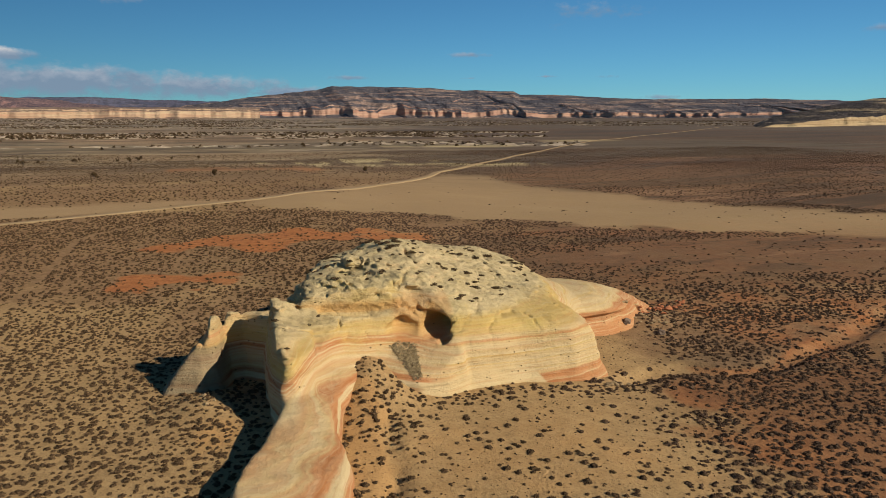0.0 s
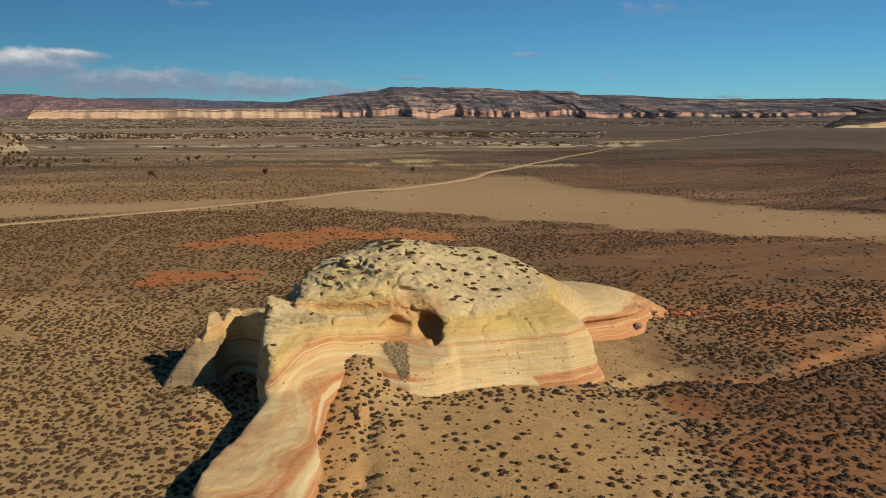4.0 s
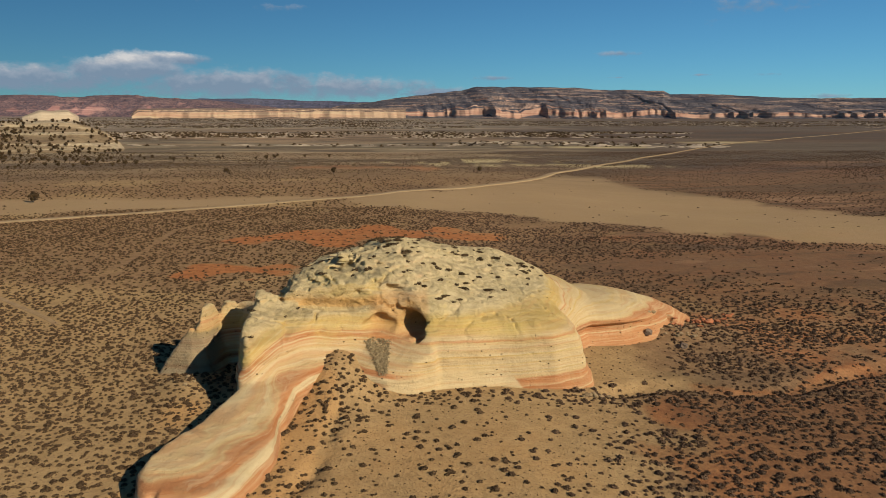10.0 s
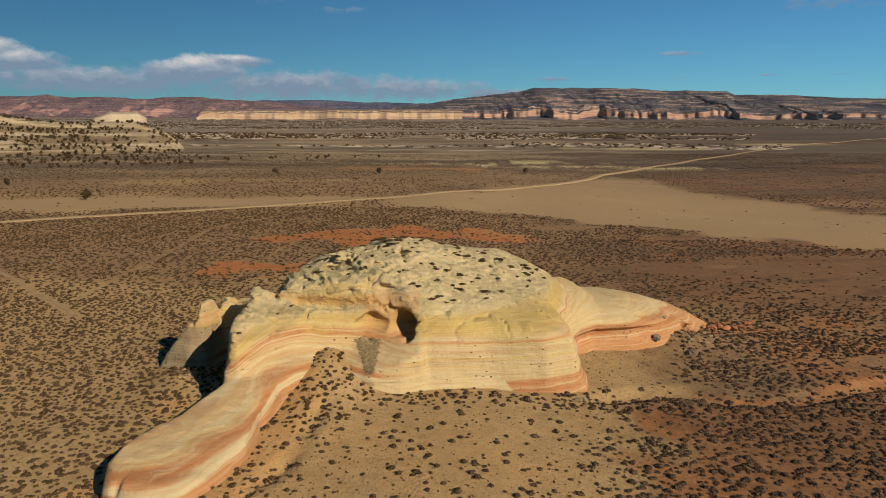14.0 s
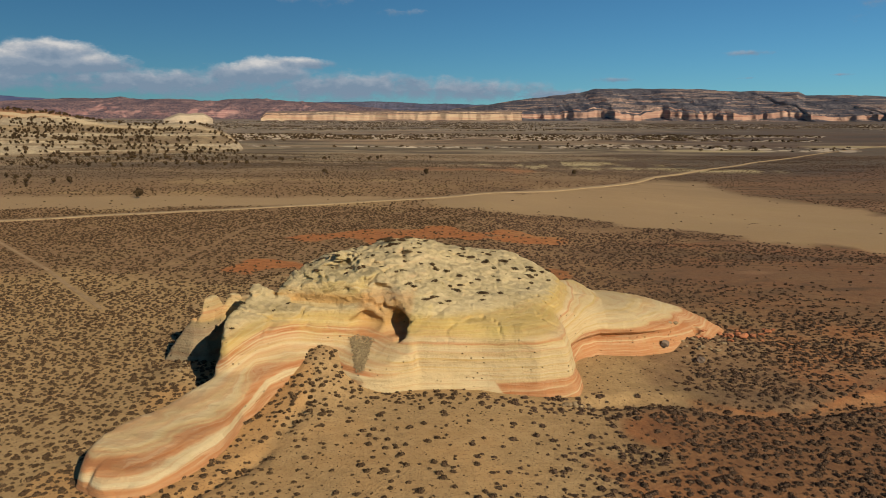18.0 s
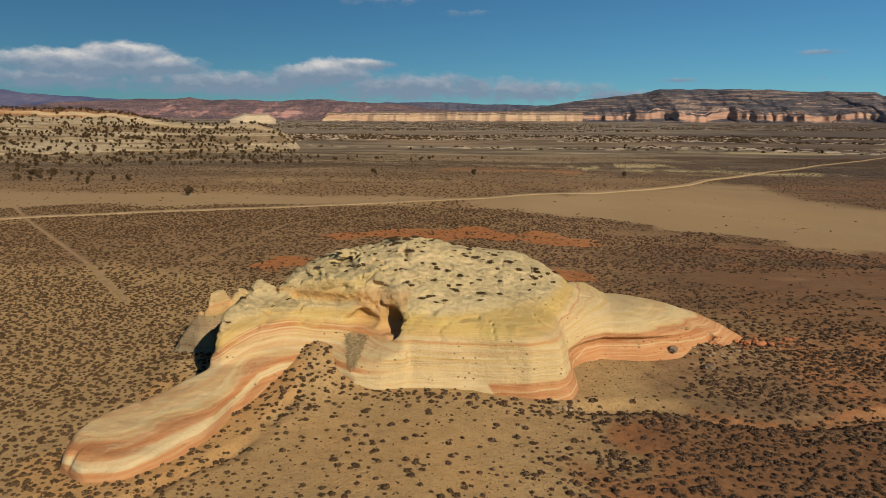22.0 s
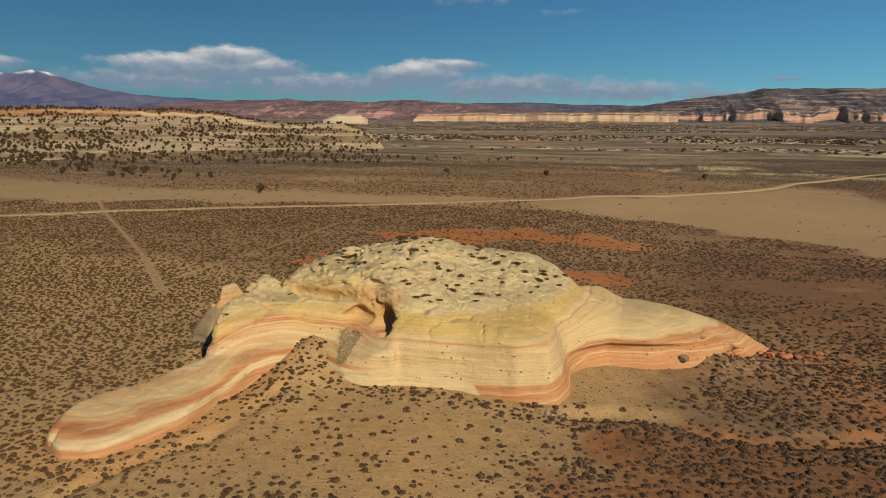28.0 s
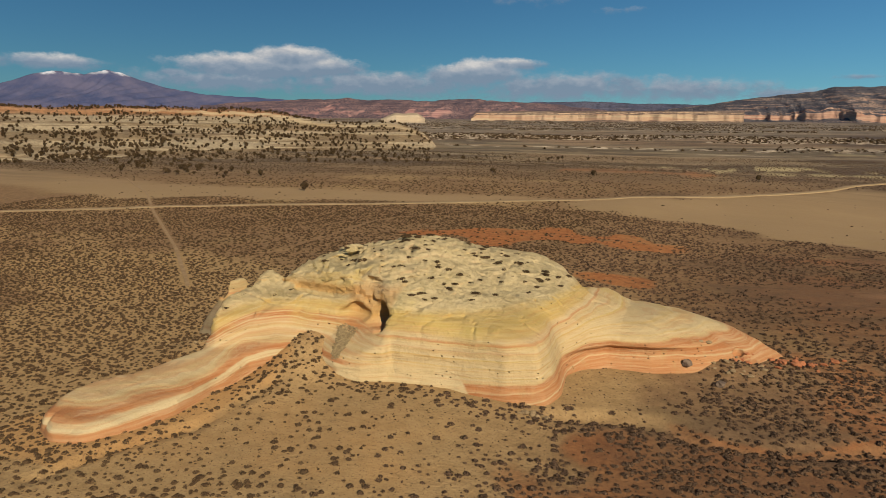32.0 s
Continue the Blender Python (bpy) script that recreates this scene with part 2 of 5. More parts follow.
    farcol = m.mix(m.span(streak, 0.505, 0.545, 0.0, 0.68), farcol, (0.105, 0.074, 0.047))
    farcol = m.mix(m.span(streak, 0.46, 0.42, 0.0, 0.55), farcol, (0.31, 0.205, 0.115))
    ledge = m.noise((0.003, 0.016, 0.0), 7, 0.7, warp=0.8)
    farcol = m.mix(m.math("MULTIPLY", m.span(ledge, 0.60, 0.64, 0.0, 0.75), m.span(away, 420.0, 600.0)), farcol, (0.43, 0.345, 0.235))
    # dark eastern scrub, deepened so the colour also holds a cloud shadow
    farcol = m.mix(m.math("MULTIPLY", m.attr("dark"), 0.85), farcol, m.mix(m.span(streak, 0.4, 0.62), (0.05, 0.042, 0.037), (0.115, 0.07, 0.046)))
    dots = m.noise((0.35, 0.35, 0.35), 3, 0.8)
    farcol = m.mix(m.span(dots, 0.52, 0.66, 0.0, 0.3), farcol, (0.09, 0.075, 0.055))
    col = m.mix(far, col, farcol)
    col = m.mix(m.math("MULTIPLY", m.math("MULTIPLY", red, far), m.span(fine_streak, 0.58, 0.5, 0.2, 0.85)), col, (0.34, 0.145, 0.058))
    # same nearer in: dark eroded bank and scrub, plus painted cloud shadow
    col = m.mix(m.math("MULTIPLY", m.attr("dark"), m.math("MULTIPLY", m.math("SUBTRACT", 1.0, far), 0.86)), col, m.ramp(fine_streak, [(0.36, (0.27, 0.15, 0.08)), (0.43, (0.13, 0.072, 0.04)), (0.47, (0.17, 0.088, 0.045)), (0.52, (0.075, 0.047, 0.03)), (0.6, (0.058, 0.04, 0.028))]))
    col = m.mix(m.math("MULTIPLY", m.attr("pale"), 0.85), col, m.mix(grit, (0.40, 0.30, 0.13), (0.56, 0.45, 0.25)))
    col = m.mix(m.math("MULTIPLY", m.span(fine, 0.54, 0.68, 0.0, 0.5), m.math("SUBTRACT", 1.0, m.math("MULTIPLY", pan, 0.8))), col, (0.115, 0.075, 0.042))
    pebble = m.math("ADD", m.noise((2.6, 2.6, 2.6), 4, 0.7), m.math("MULTIPLY", fine, 0.4))
    return m.done(col, pebble, 0.17, 0.7)


def leafy(name, dark, light, east=None):
    m = Mat(name, 0.85, 0.1)
    r = m.geo.outputs["Random Per Island"]
    col = m.mix(m.math("POWER", r, 1.3), dark, light)
    col = m.mix(m.noise((0.35, 0.35, 0.35), 2), col, m.mix(0.5, col, (0.11, 0.062, 0.03)))
    if east:
        x, y, z = m.axes()
        col = m.mix(m.span(m.math("ADD", x, m.math("MULTIPLY", m.noise((0.1, 0.1, 0.1), 2), 14.0)), 2.0, 14.0, 0.0, 0.8), col, m.mix(r, *east))
    return m.done(col)


def plain(name, a, b, k=1.5, rough=0.9, depth=0.05):
    m = Mat(name, rough, 0.15)
    n = m.noise((k, k, k), 5, 0.65)
    return m.done(m.mix(m.span(n, 0.25, 0.75), a, b), m.noise((k * 3, k * 3, k * 3), 5, 0.7), depth)


ROCK = sandstone()
SOIL = soil()
SHRUB = leafy("blackbrush_twigs", (0.024, 0.015, 0.008), (0.145, 0.092, 0.046), ((0.032, 0.020, 0.013), (0.165, 0.100, 0.060)))
JUNIPER = leafy("juniper_needles", (0.028, 0.019, 0.009), (0.10, 0.067, 0.030))
BARK = plain("grey_bark", (0.09, 0.065, 0.045), (0.17, 0.13, 0.10), 8)
TRACK = plain("pale_dirt", (0.28, 0.19, 0.095), (0.38, 0.265, 0.14), 0.25)
PATH_DIRT = plain("sandy_wheel_track", (0.25, 0.16, 0.08), (0.36, 0.24, 0.125), 0.4)
LEDGE = plain("grey_tan_ledge", (0.30, 0.225, 0.15), (0.47, 0.38, 0.27), 0.2)
SCREE = plain("scree_twigs", (0.19, 0.135, 0.068), (0.38, 0.285, 0.15), 4.0)
DUSTY = plain("dusty_stone", (0.20, 0.135, 0.07), (0.33, 0.235, 0.125), 2.0)
REDROCK = plain("red_block", (0.30, 0.10, 0.042), (0.44, 0.18, 0.08), 1.2)
GREYROCK = plain("grey_boulder", (0.11, 0.078, 0.055), (0.19, 0.135, 0.092), 1.2)


# ---- mesh tools ----
def mesh(name, verts, faces, mat, smooth=True):
    """A mesh from arrays; faces all have the same number of corners."""
    me = bpy.data.meshes.new(name)
    verts, faces = np.asarray(verts, np.float32), np.asarray(faces, np.int32)
    k = faces.shape[1]
    me.vertices.add(len(verts))
    me.vertices.foreach_set("co", verts.ravel())
    me.loops.add(faces.size)
    me.loops.foreach_set("vertex_index", faces.ravel())
    me.polygons.add(len(faces))
    me.polygons.foreach_set("loop_start", np.arange(0, faces.size, k, dtype=np.int32))
    me.polygons.foreach_set("use_smooth", np.full(len(faces), smooth))
    me.update(calc_edges=True)
    me.materials.append(mat)
    return me


def part(name, me, parent, label=""):
    ob = new(name, me)
    ob.parent = parent
    return tagged(ob, label) if label else ob


def sheet(nx, ny):
    """Quads of a grid of nx by ny points, rows along x."""
    i = np.arange(nx * ny).reshape(ny, nx)
    return np.stack([i[:-1, :-1], i[:-1, 1:], i[1:, 1:], i[1:, :-1]], -1).reshape(-1, 4)


def step(v, a, b):
    t = np.clip((v - a) / (b - a), 0, 1)
    return t * t * (3 - 2 * t)


def lattice(seed):
    return np.random.RandomState(seed).rand(64, 64).astype(np.float32)


def wave(x, y, size, seed, octaves=3):
    """Smooth noise about 0 in the plane, with bumps of the given size."""
    out, amp, tab = 0.0, 1.0, lattice(seed)
    for o in range(octaves):
        u, v = np.asarray(x) / size * 2 ** o + 17.3 * o, np.asarray(y) / size * 2 ** o + 5.1 * o
        i, j = np.floor(u).astype(int), np.floor(v).astype(int)
        a, b = u - i, v - j
        a, b = a * a * (3 - 2 * a), b * b * (3 - 2 * b)
        g = lambda p, q: tab[p % 64, q % 64]
        out = out + amp * ((g(i, j) * (1 - a) + g(i + 1, j) * a) * (1 - b) + (g(i, j + 1) * (1 - a) + g(i + 1, j + 1) * a) * b - 0.5)
        amp *= 0.5
    return out


def near_line(x, y, pts):
    """Distance from points to a polyline, and how far along it they are (0 to 1)."""
    best, along = np.full(np.shape(x), 1e9), np.zeros(np.shape(x))
    n = len(pts) - 1
    for i, ((ax, ay), (bx, by)) in enumerate(zip(pts, pts[1:])):
        dx, dy = bx - ax, by - ay
        t = np.clip(((x - ax) * dx + (y - ay) * dy) / (dx * dx + dy * dy), 0, 1)
        d = np.hypot(x - ax - t * dx, y - ay - t * dy)
        along = np.where(d < best, (i + t) / n, along)
        best = np.minimum(best, d)
    return best, along


def inside(x, y, pts):
    """Signed distance to a polygon, negative inside."""
    d, _ = near_line(x, y, pts + pts[:1])
    hit = np.zeros(np.shape(x), bool)
    for (ax, ay), (bx, by) in zip(pts, pts[1:] + pts[:1]):
        if ay != by:
            hit ^= ((ay > y) != (by > y)) & (x < (bx - ax) * (y - ay) / (by - ay) + ax)
    return np.where(hit, -d, d)


# ---- plan of the land ----
ROAD = [(-330, -70), (-136, 62), (-80, 105), (-39, 134), (-12, 151), (22, 193), (44, 219), (56, 231), (67, 248), (78, 271), (95, 284), (112, 308), (198, 422), (275, 520), (344, 608), (487, 738), (703, 935), (900, 1130)]
BYWAY = [(-43, 14), (-64, 37), (-90, 63), (-107, 80), (-137, 112), (-190, 160)]
FAINT = [(-47, 22), (-47, 47), (-48, 84), (-30, 128)]
WASH = [(11, -9.5), (15, -8.2), (19.7, -7.6), (21.4, -9.1), (24.3, -8.9), (27, -8.6), (29, -7.6), (32, -6.6), (37, -4.6), (42, -3), (55, 4), (80, 14)]
GULLY = [(-11.2, -13.5), (-12.2, -18), (-12.6, -22), (-15, -27), (-17, -33)]


def ground(x, y):
    x, y = np.asarray(x, float), np.asarray(y, float)
    r = np.hypot(x, y + 65)
    z = -0.055 * np.clip(x, 0, 26) * (1 - step(r, 200, 500))
    z = z - 4.0 * step(np.hypot(x - 120, y - 190), 120, 20)
    far = np.clip((r - 420) / 3100, 0, 1.4)
    z = z + 42 * far ** 1.2
    z = z + 0.16 * np.abs(wave(x, y, 2.4, 6)) * step(np.hypot(x + 12, y + 13), 11, 6)
    calm = 1 - 0.75 * step(r, 300, 60)
    z = z + calm * 1.1 * wave(x, y, 60, 3) + 0.22 * wave(x, y, 9, 5) * step(r, 260, 120)
    # sand banked against the wall and along the leg
    z = z + 3.1 * np.exp(-(((x + 12.0) / np.where(x < -12.0, 3.0, 3.4)) ** 2 + (np.minimum(y + 7.0, 0) / 5.2) ** 2)) * (y < 0)
    z = z + 0.5 * np.exp(-(((x + 12.0) / 2.6) ** 2 + ((y + 14) / 4) ** 2))
    z = z + 0.8 * np.exp(-(((x + 24) / 3.0) ** 2 + ((y + 7) / 3) ** 2))
    z = z + 0.75 * np.exp(-(((x - 23.6) / 3.6) ** 2 + ((y - 8.8) / 2.6) ** 2))
    d, _ = near_line(x, y, WASH)
    z = z - 0.55 * step(d + 0.5 * wave(x, y, 5, 8), 1.7, 0.4)
    d, _ = near_line(x, y, GULLY)
    z = z - 0.4 * step(d + 0.7 * wave(x, y, 2.5, 9), 0.6, 0.1)
    return z


def soils(x, y):
    """How red, how bare, how scrubby and how far the ground is."""
    n = wave(x, y, 22, 11)
    m = wave(x, y, 7, 12)
    r = np.hypot(x, y + 65)
    red = step(np.abs(y - 73 - 0.12 * (x + 12)) + 14 * n + 9 * m, 11, 4.5) * step(np.abs(x + 11) + 8 * n, 34, 24)
    red = np.maximum(red, step(np.hypot((x + 30) / 1.6, y - 43) + 10 * n + 8 * m, 8, 3))
    red = np.maximum(red, 0.8 * step(np.hypot((x - 9) / 1.7, y - 42) + 4 * n + 3 * m, 5, 2))
    red = np.maximum(red, 0.75 * step(x - 0.25 * (y + 22) + 12 * n + 8 * m, 8, 17) * step(y, -6, -14))
    red = np.maximum(red, 0.45 * step(x + 10 * n, 22, 40) * step(y, 110, 70))
    d, _ = near_line(x, y, WASH)
    red = np.maximum(red, 0.85 * step(d + 1.5 * m, 1.8, 0.7) * step(x, 17.5, 20) * step(x, 43, 36))
    bed = 0.15 * step(d + 1.2 * m, 1.2, 0.5) * step(x, 18, 20) * step(x, 40, 35)
    red = np.maximum(red, 0.2 * step(np.hypot(x + 14.5, (y + 18) / 1.8) + 2 * m, 5, 2.5))
    red = np.maximum(red, 0.5 * step(near_line(x, y, [(-23, -25), (-20, -29), (-16, -26)])[0] + 1.5 * m, 2.5, 1))
    pan = step(inside(x, y, [(-20, 150), (8, 120), (45, 100), (75, 70), (135, 40), (240, 20), (240, 60), (150, 85), (132, 124), (128, 165), (108, 204), (94, 258), (80, 268), (60, 240), (24, 196)]) + 14 * n + 8 * m, 5, -3)
    pan = np.maximum(pan, step(inside(x, y, [(-420, 60), (-215, 118), (-135, 98), (-60, 128), (-20, 150), (-60, 150), (-120, 138), (-230, 165), (-420, 150)]) + 8 * n, 6, -2))
    scrub = 0.45 + 1.3 * n + 0.5 * step(y, 20, 60) - 0.75 * step(np.hypot((x + 2) / 1.05, y + 18) + 4 * n, 14, 8) - 0.5 * step(np.hypot(x - 14, y + 2), 9, 5)
    scrub = scrub - 0.4 * step(x, -14, -24) * step(y, 40, 5)
    scrub = scrub + 0.35 * step(x, 110, 150) * step(y, 250, 190)
    az = np.degrees(np.arctan2(x, y + 65))
    big = wave(x, y * 1.6, 140, 14)
    rows = step(r, 200, 250) * step(r + 60 * big, 480, 430)
    rows = np.maximum(rows, step(r + 120 * big, 780, 880) * step(r, 1500, 1250))
    dark = step(az + 14 * big, 4, 16) * rows * (1 - np.clip(pan, 0, 1))
    dark = np.maximum(dark, 0.8 * step(az + 10 * n, 7, 19) * step(r, 80, 120) * (1 - np.clip(pan, 0, 1)))
    dark = np.maximum(dark, 0.5 * step(x - 0.3 * (y + 22) + 9 * n + 6 * m, 8, 19) * step(y, 12, -6))
    # eroded bank beyond the pan, and rusty ground past the road
    bank = step(inside(x, y, [(112, 202), (98, 258), (150, 290), (229, 335), (318, 334), (420, 300), (330, 200), (225, 120), (142, 86), (136, 124), (132, 165)]) + 10 * n, 8, -6)
    dark = np.maximum(dark, 0.9 * bank * step(wave(x, y * 2.2, 40, 15), 0.42, 0.2))
    red = np.maximum(red, 0.25 * bank)
    red = np.maximum(red, 0.8 * step(np.hypot((x + 18) / 3.6, y - 287) + 9 * n + 8 * m, 15, 7))
    pale = bed * 1.0
    # loose orange sand along the fin, round its nose and under the spur
    d = near_line(x, y, [(-13.2, -11.5), (-14.0, -17), (-14.6, -21.5), (-15.6, -25), (-17.5, -28.6), (-21, -29), (-23.6, -26.5)])[0]
    dune = step(d + 1.6 * m + 1.2 * n, 2.6, 0.8)
    dune = np.maximum(dune, 0.9 * step(np.hypot((x + 23.5) / 1.5, (y + 12) / 2.2) + 2.2 * m + 1.5 * n, 3.2, 1.2))
    dune = np.maximum(dune, 0.45 * step(np.hypot((x + 4) / 1.6, y + 22) + 5 * n + 3 * m, 11, 5))
    for px, py, a, b in ((52, 352, 34, 17), (80, 318, 36, 8), (118, 304, 28, 6), (-12, 296, 14, 3), (30, 330, 10, 4), (172, 547, 60, 9), (108, 526, 30, 7), (-140, 560, 40, 8), (330, 640, 50, 8)):
        pale = np.maximum(pale, step(np.hypot((x - px) / a, (y - py) / b) + 1.2 * m + 0.8 * n, 1.2, 0.5))
    return np.clip(red, 0, 1), np.clip(pan, 0, 1), np.clip(scrub, 0, 1), step(r, 230, 420), np.clip(dark, 0, 1), pale, np.clip(dune, 0, 1)


# ---- ground ----
def spread(lo, hi, cell, limit, grow=1.14):
    mid = list(np.arange(lo, hi + cell / 2, cell))
    up, c = [mid[-1]], cell
    while up[-1] < limit:
        c *= grow
        up.append(up[-1] + c)
    down, c = [mid[0]], cell
    while down[-1] > -limit:
        c *= grow
        down.append(down[-1] - c)
    return np.array(down[:0:-1] + mid + up[1:])


gx, gy = spread(-60, 60, 0.55, 4750, 1.08), spread(-45, 70, 0.55, 4750, 1.06)
GX, GY = np.meshgrid(gx, gy)
gv = np.stack([GX, GY, ground(GX, GY)], -1).reshape(-1, 3)
me = mesh("ground", gv, sheet(len(gx), len(gy)), SOIL)
for key, val in zip(("red", "pan", "scrub", "far", "dark", "pale", "dune"), soils(GX, GY)):
    a = me.attributes.new(key, "FLOAT", "POINT")
    a.data.foreach_set("value", val.astype(np.float32).ravel())
tagged(new("ground", me), "sandy desert plain of tan and rust-red soil", "ground", kind="structure")


def lie(x, y):
    """Height of the ground sheet itself."""
    x, y = np.asarray(x, float), np.asarray(y, float)
    i = np.clip(np.searchsorted(gx, x) - 1, 0, len(gx) - 2)
    j = np.clip(np.searchsorted(gy, y) - 1, 0, len(gy) - 2)
    u, v = np.clip((x - gx[i]) / (gx[i + 1] - gx[i]), 0, 1), np.clip((y - gy[j]) / (gy[j + 1] - gy[j]), 0, 1)
    h = gv[:, 2].reshape(len(gy), len(gx))
    return (h[j, i] * (1 - u) + h[j, i + 1] * u) * (1 - v) + (h[j + 1, i] * (1 - u) + h[j + 1, i + 1] * u) * v


def ribbon(name, pts, width, lift, label, wobble=0.3, mat=TRACK):
    """A dirt track laid along a line on the ground, with worn uneven edges."""
    p = np.array(pts, float)
    seg = np.hypot(*np.diff(p, axis=0).T)
    at = np.concatenate([[0], np.cumsum(seg)])
    s = np.arange(0, at[-1], 3.0)
    c = np.stack([np.interp(s, at, p[:, 0]), np.interp(s, at, p[:, 1])], -1)
    for _ in range(12):
        c[1:-1] = (c[:-2] + 2 * c[1:-1] + c[2:]) / 4
    d = np.gradient(c, axis=0)
    nrm = np.stack([-d[:, 1], d[:, 0]], -1) / np.hypot(d[:, 0], d[:, 1])[:, None]
    rows = []
    for k, f in enumerate((-1, -0.85, -0.4, 0, 0.4, 0.85, 1)):
        e = f * width / 2 * (1 + wobble * wave(s, s * 0 + k, 7, 21)) * (1 - 0.5 * step(s, 480, 800))
        q = c + nrm * e[:, None]
        h = lift if abs(f) < 0.9 else -0.12
        crown = -0.05 if abs(f) == 0.4 else 0.0
        rows.append(np.column_stack([q, lie(q[:, 0], q[:, 1]) + h + crown + 0.0012 * np.maximum(np.hypot(q[:, 0], q[:, 1]) - 150, 0)]))
    v = np.concatenate(rows)
    ob = new(name, mesh(name, v, sheet(len(s), 7)[:, ::-1], mat))
    return tagged(ob, label, "road", kind="structure")


ribbon("road", ROAD, 3.3, 0.16, "pale graded dirt road across the plain")
ribbon("byway", BYWAY, 0.65, 0.05, "narrow sandy vehicle track ending in the scrub", mat=PATH_DIRT)


# ---- the sandstone outcrop, as a solid on a fine lattice ----
CELL = 0.165
ox, oy, oz = np.arange(-29.4, 33.4, CELL), np.arange(-30.0, 22.0, CELL), np.arange(-2.6, 10.6, CELL)
PX, PY = np.meshgrid(ox, oy, indexing="ij")


def soften(a, n):
    for _ in range(n):
        a = a.copy()
        a[1:-1] = (a[:-2] + 2 * a[1:-1] + a[2:]) / 4
        a[:, 1:-1] = (a[:, :-2] + 2 * a[:, 1:-1] + a[:, 2:]) / 4
    return a


def lump(size, seed, flat=1.0):
    """Smooth noise about 0 over the lattice."""
    rs = np.random.RandomState(seed)
    out = None

    def weights(c, s):
        u = (c - c[0]) / s
        n = int(u[-1]) + 3
        w = np.zeros((len(c), n), np.float32)
        i = u.astype(int)
        f = u - i
        f = f * f * (3 - 2 * f)
        w[np.arange(len(c)), i], w[np.arange(len(c)), i + 1] = 1 - f, f
        return w
    a, b, c = weights(ox, size), weights(oy, size), weights(oz, size * flat)
    g = rs.rand(a.shape[1], b.shape[1], c.shape[1]).astype(np.float32) - 0.5
    g = np.tensordot(a, g, (1, 0))
    g = np.tensordot(g, b, (1, 1)).transpose(0, 2, 1)
    return np.tensordot(g, c, (2, 1))


Z = oz[None, None, :].astype(np.float32)
sway2 = 0.55 * wave(PX, PY, 7.0, 31) + 0.25 * wave(PX, PY, 2.2, 32)


def solid(edge, top, lean, k=0.55):
    """A body under a top surface and inside an edge that leans with height."""
    w = np.interp(oz, *lean).astype(np.float32)[None, None, :]
    side = edge[:, :, None].astype(np.float32) - w
    lid = Z - top[:, :, None].astype(np.float32)
    h = np.clip(0.5 + 0.5 * (side - lid) / k, 0, 1)
    return lid * (1 - h) + side * h + k * h * (1 - h)


def join(a, b, k=0.6):
    h = np.clip(0.5 + 0.5 * (b - a) / k, 0, 1)
    return b * (1 - h) + a * h - k * h * (1 - h)


def cut(a, b, k=0.25):
    h = np.clip(0.5 - 0.5 * (b + a) / k, 0, 1)
    return a * (1 - h) - b * h + k * h * (1 - h)


def blob(c, r, turn=0.0):
    ca, sa = math.cos(radians(turn)), math.sin(radians(turn))
    u, v = (PX - c[0]) * ca + (PY - c[1]) * sa, -(PX - c[0]) * sa + (PY - c[1]) * ca
    q = ((u / r[0]) ** 2 + (v / r[1]) ** 2)[:, :, None] + ((Z - c[2]) / r[2]) ** 2
    return ((np.sqrt(q) - 1) * min(r)).astype(np.float32)


def rod(a, b, r):
    ax, ay, az = a
    d = np.array(b) - np.array(a)
    t = np.clip((((PX - ax) * d[0] + (PY - ay) * d[1])[:, :, None] + (Z - az) * d[2]) / (d @ d), 0, 1)
    return (np.sqrt((PX[:, :, None] - ax - t * d[0]) ** 2 + (PY[:, :, None] - ay - t * d[1]) ** 2 + (Z - az - t * d[2]) ** 2) - r).astype(np.float32)


# main wall, bench and dome: cross-sections of the crown from west to east
edge = soften(inside(PX, PY, [(-19.7, -12.3), (-17.2, -12.0), (-14.3, -9.8), (-12, -8.5), (-9.6, -7.7), (-7.4, -7.3), (-4.9, -9.2), (-3, -9.3), (2, -8.7), (6.4, -9.0), (9.4, -8.0), (10.0, -5.5),
                              (9.8, -1), (10.8, 3), (12, 9), (9, 15), (2, 18.5), (-6, 19), (-13, 16), (-16.5, 9), (-18, 3), (-19, 1.4), (-22.2, 0.6), (-22.4, -0.8), (-20.6, -0.6), (-19.2, -2.4), (-18.9, -7), (-19.3, -11)]), 7)
WAYS = [-9, -6.5, -4.5, -2, 1, 4, 8, 13, 18]
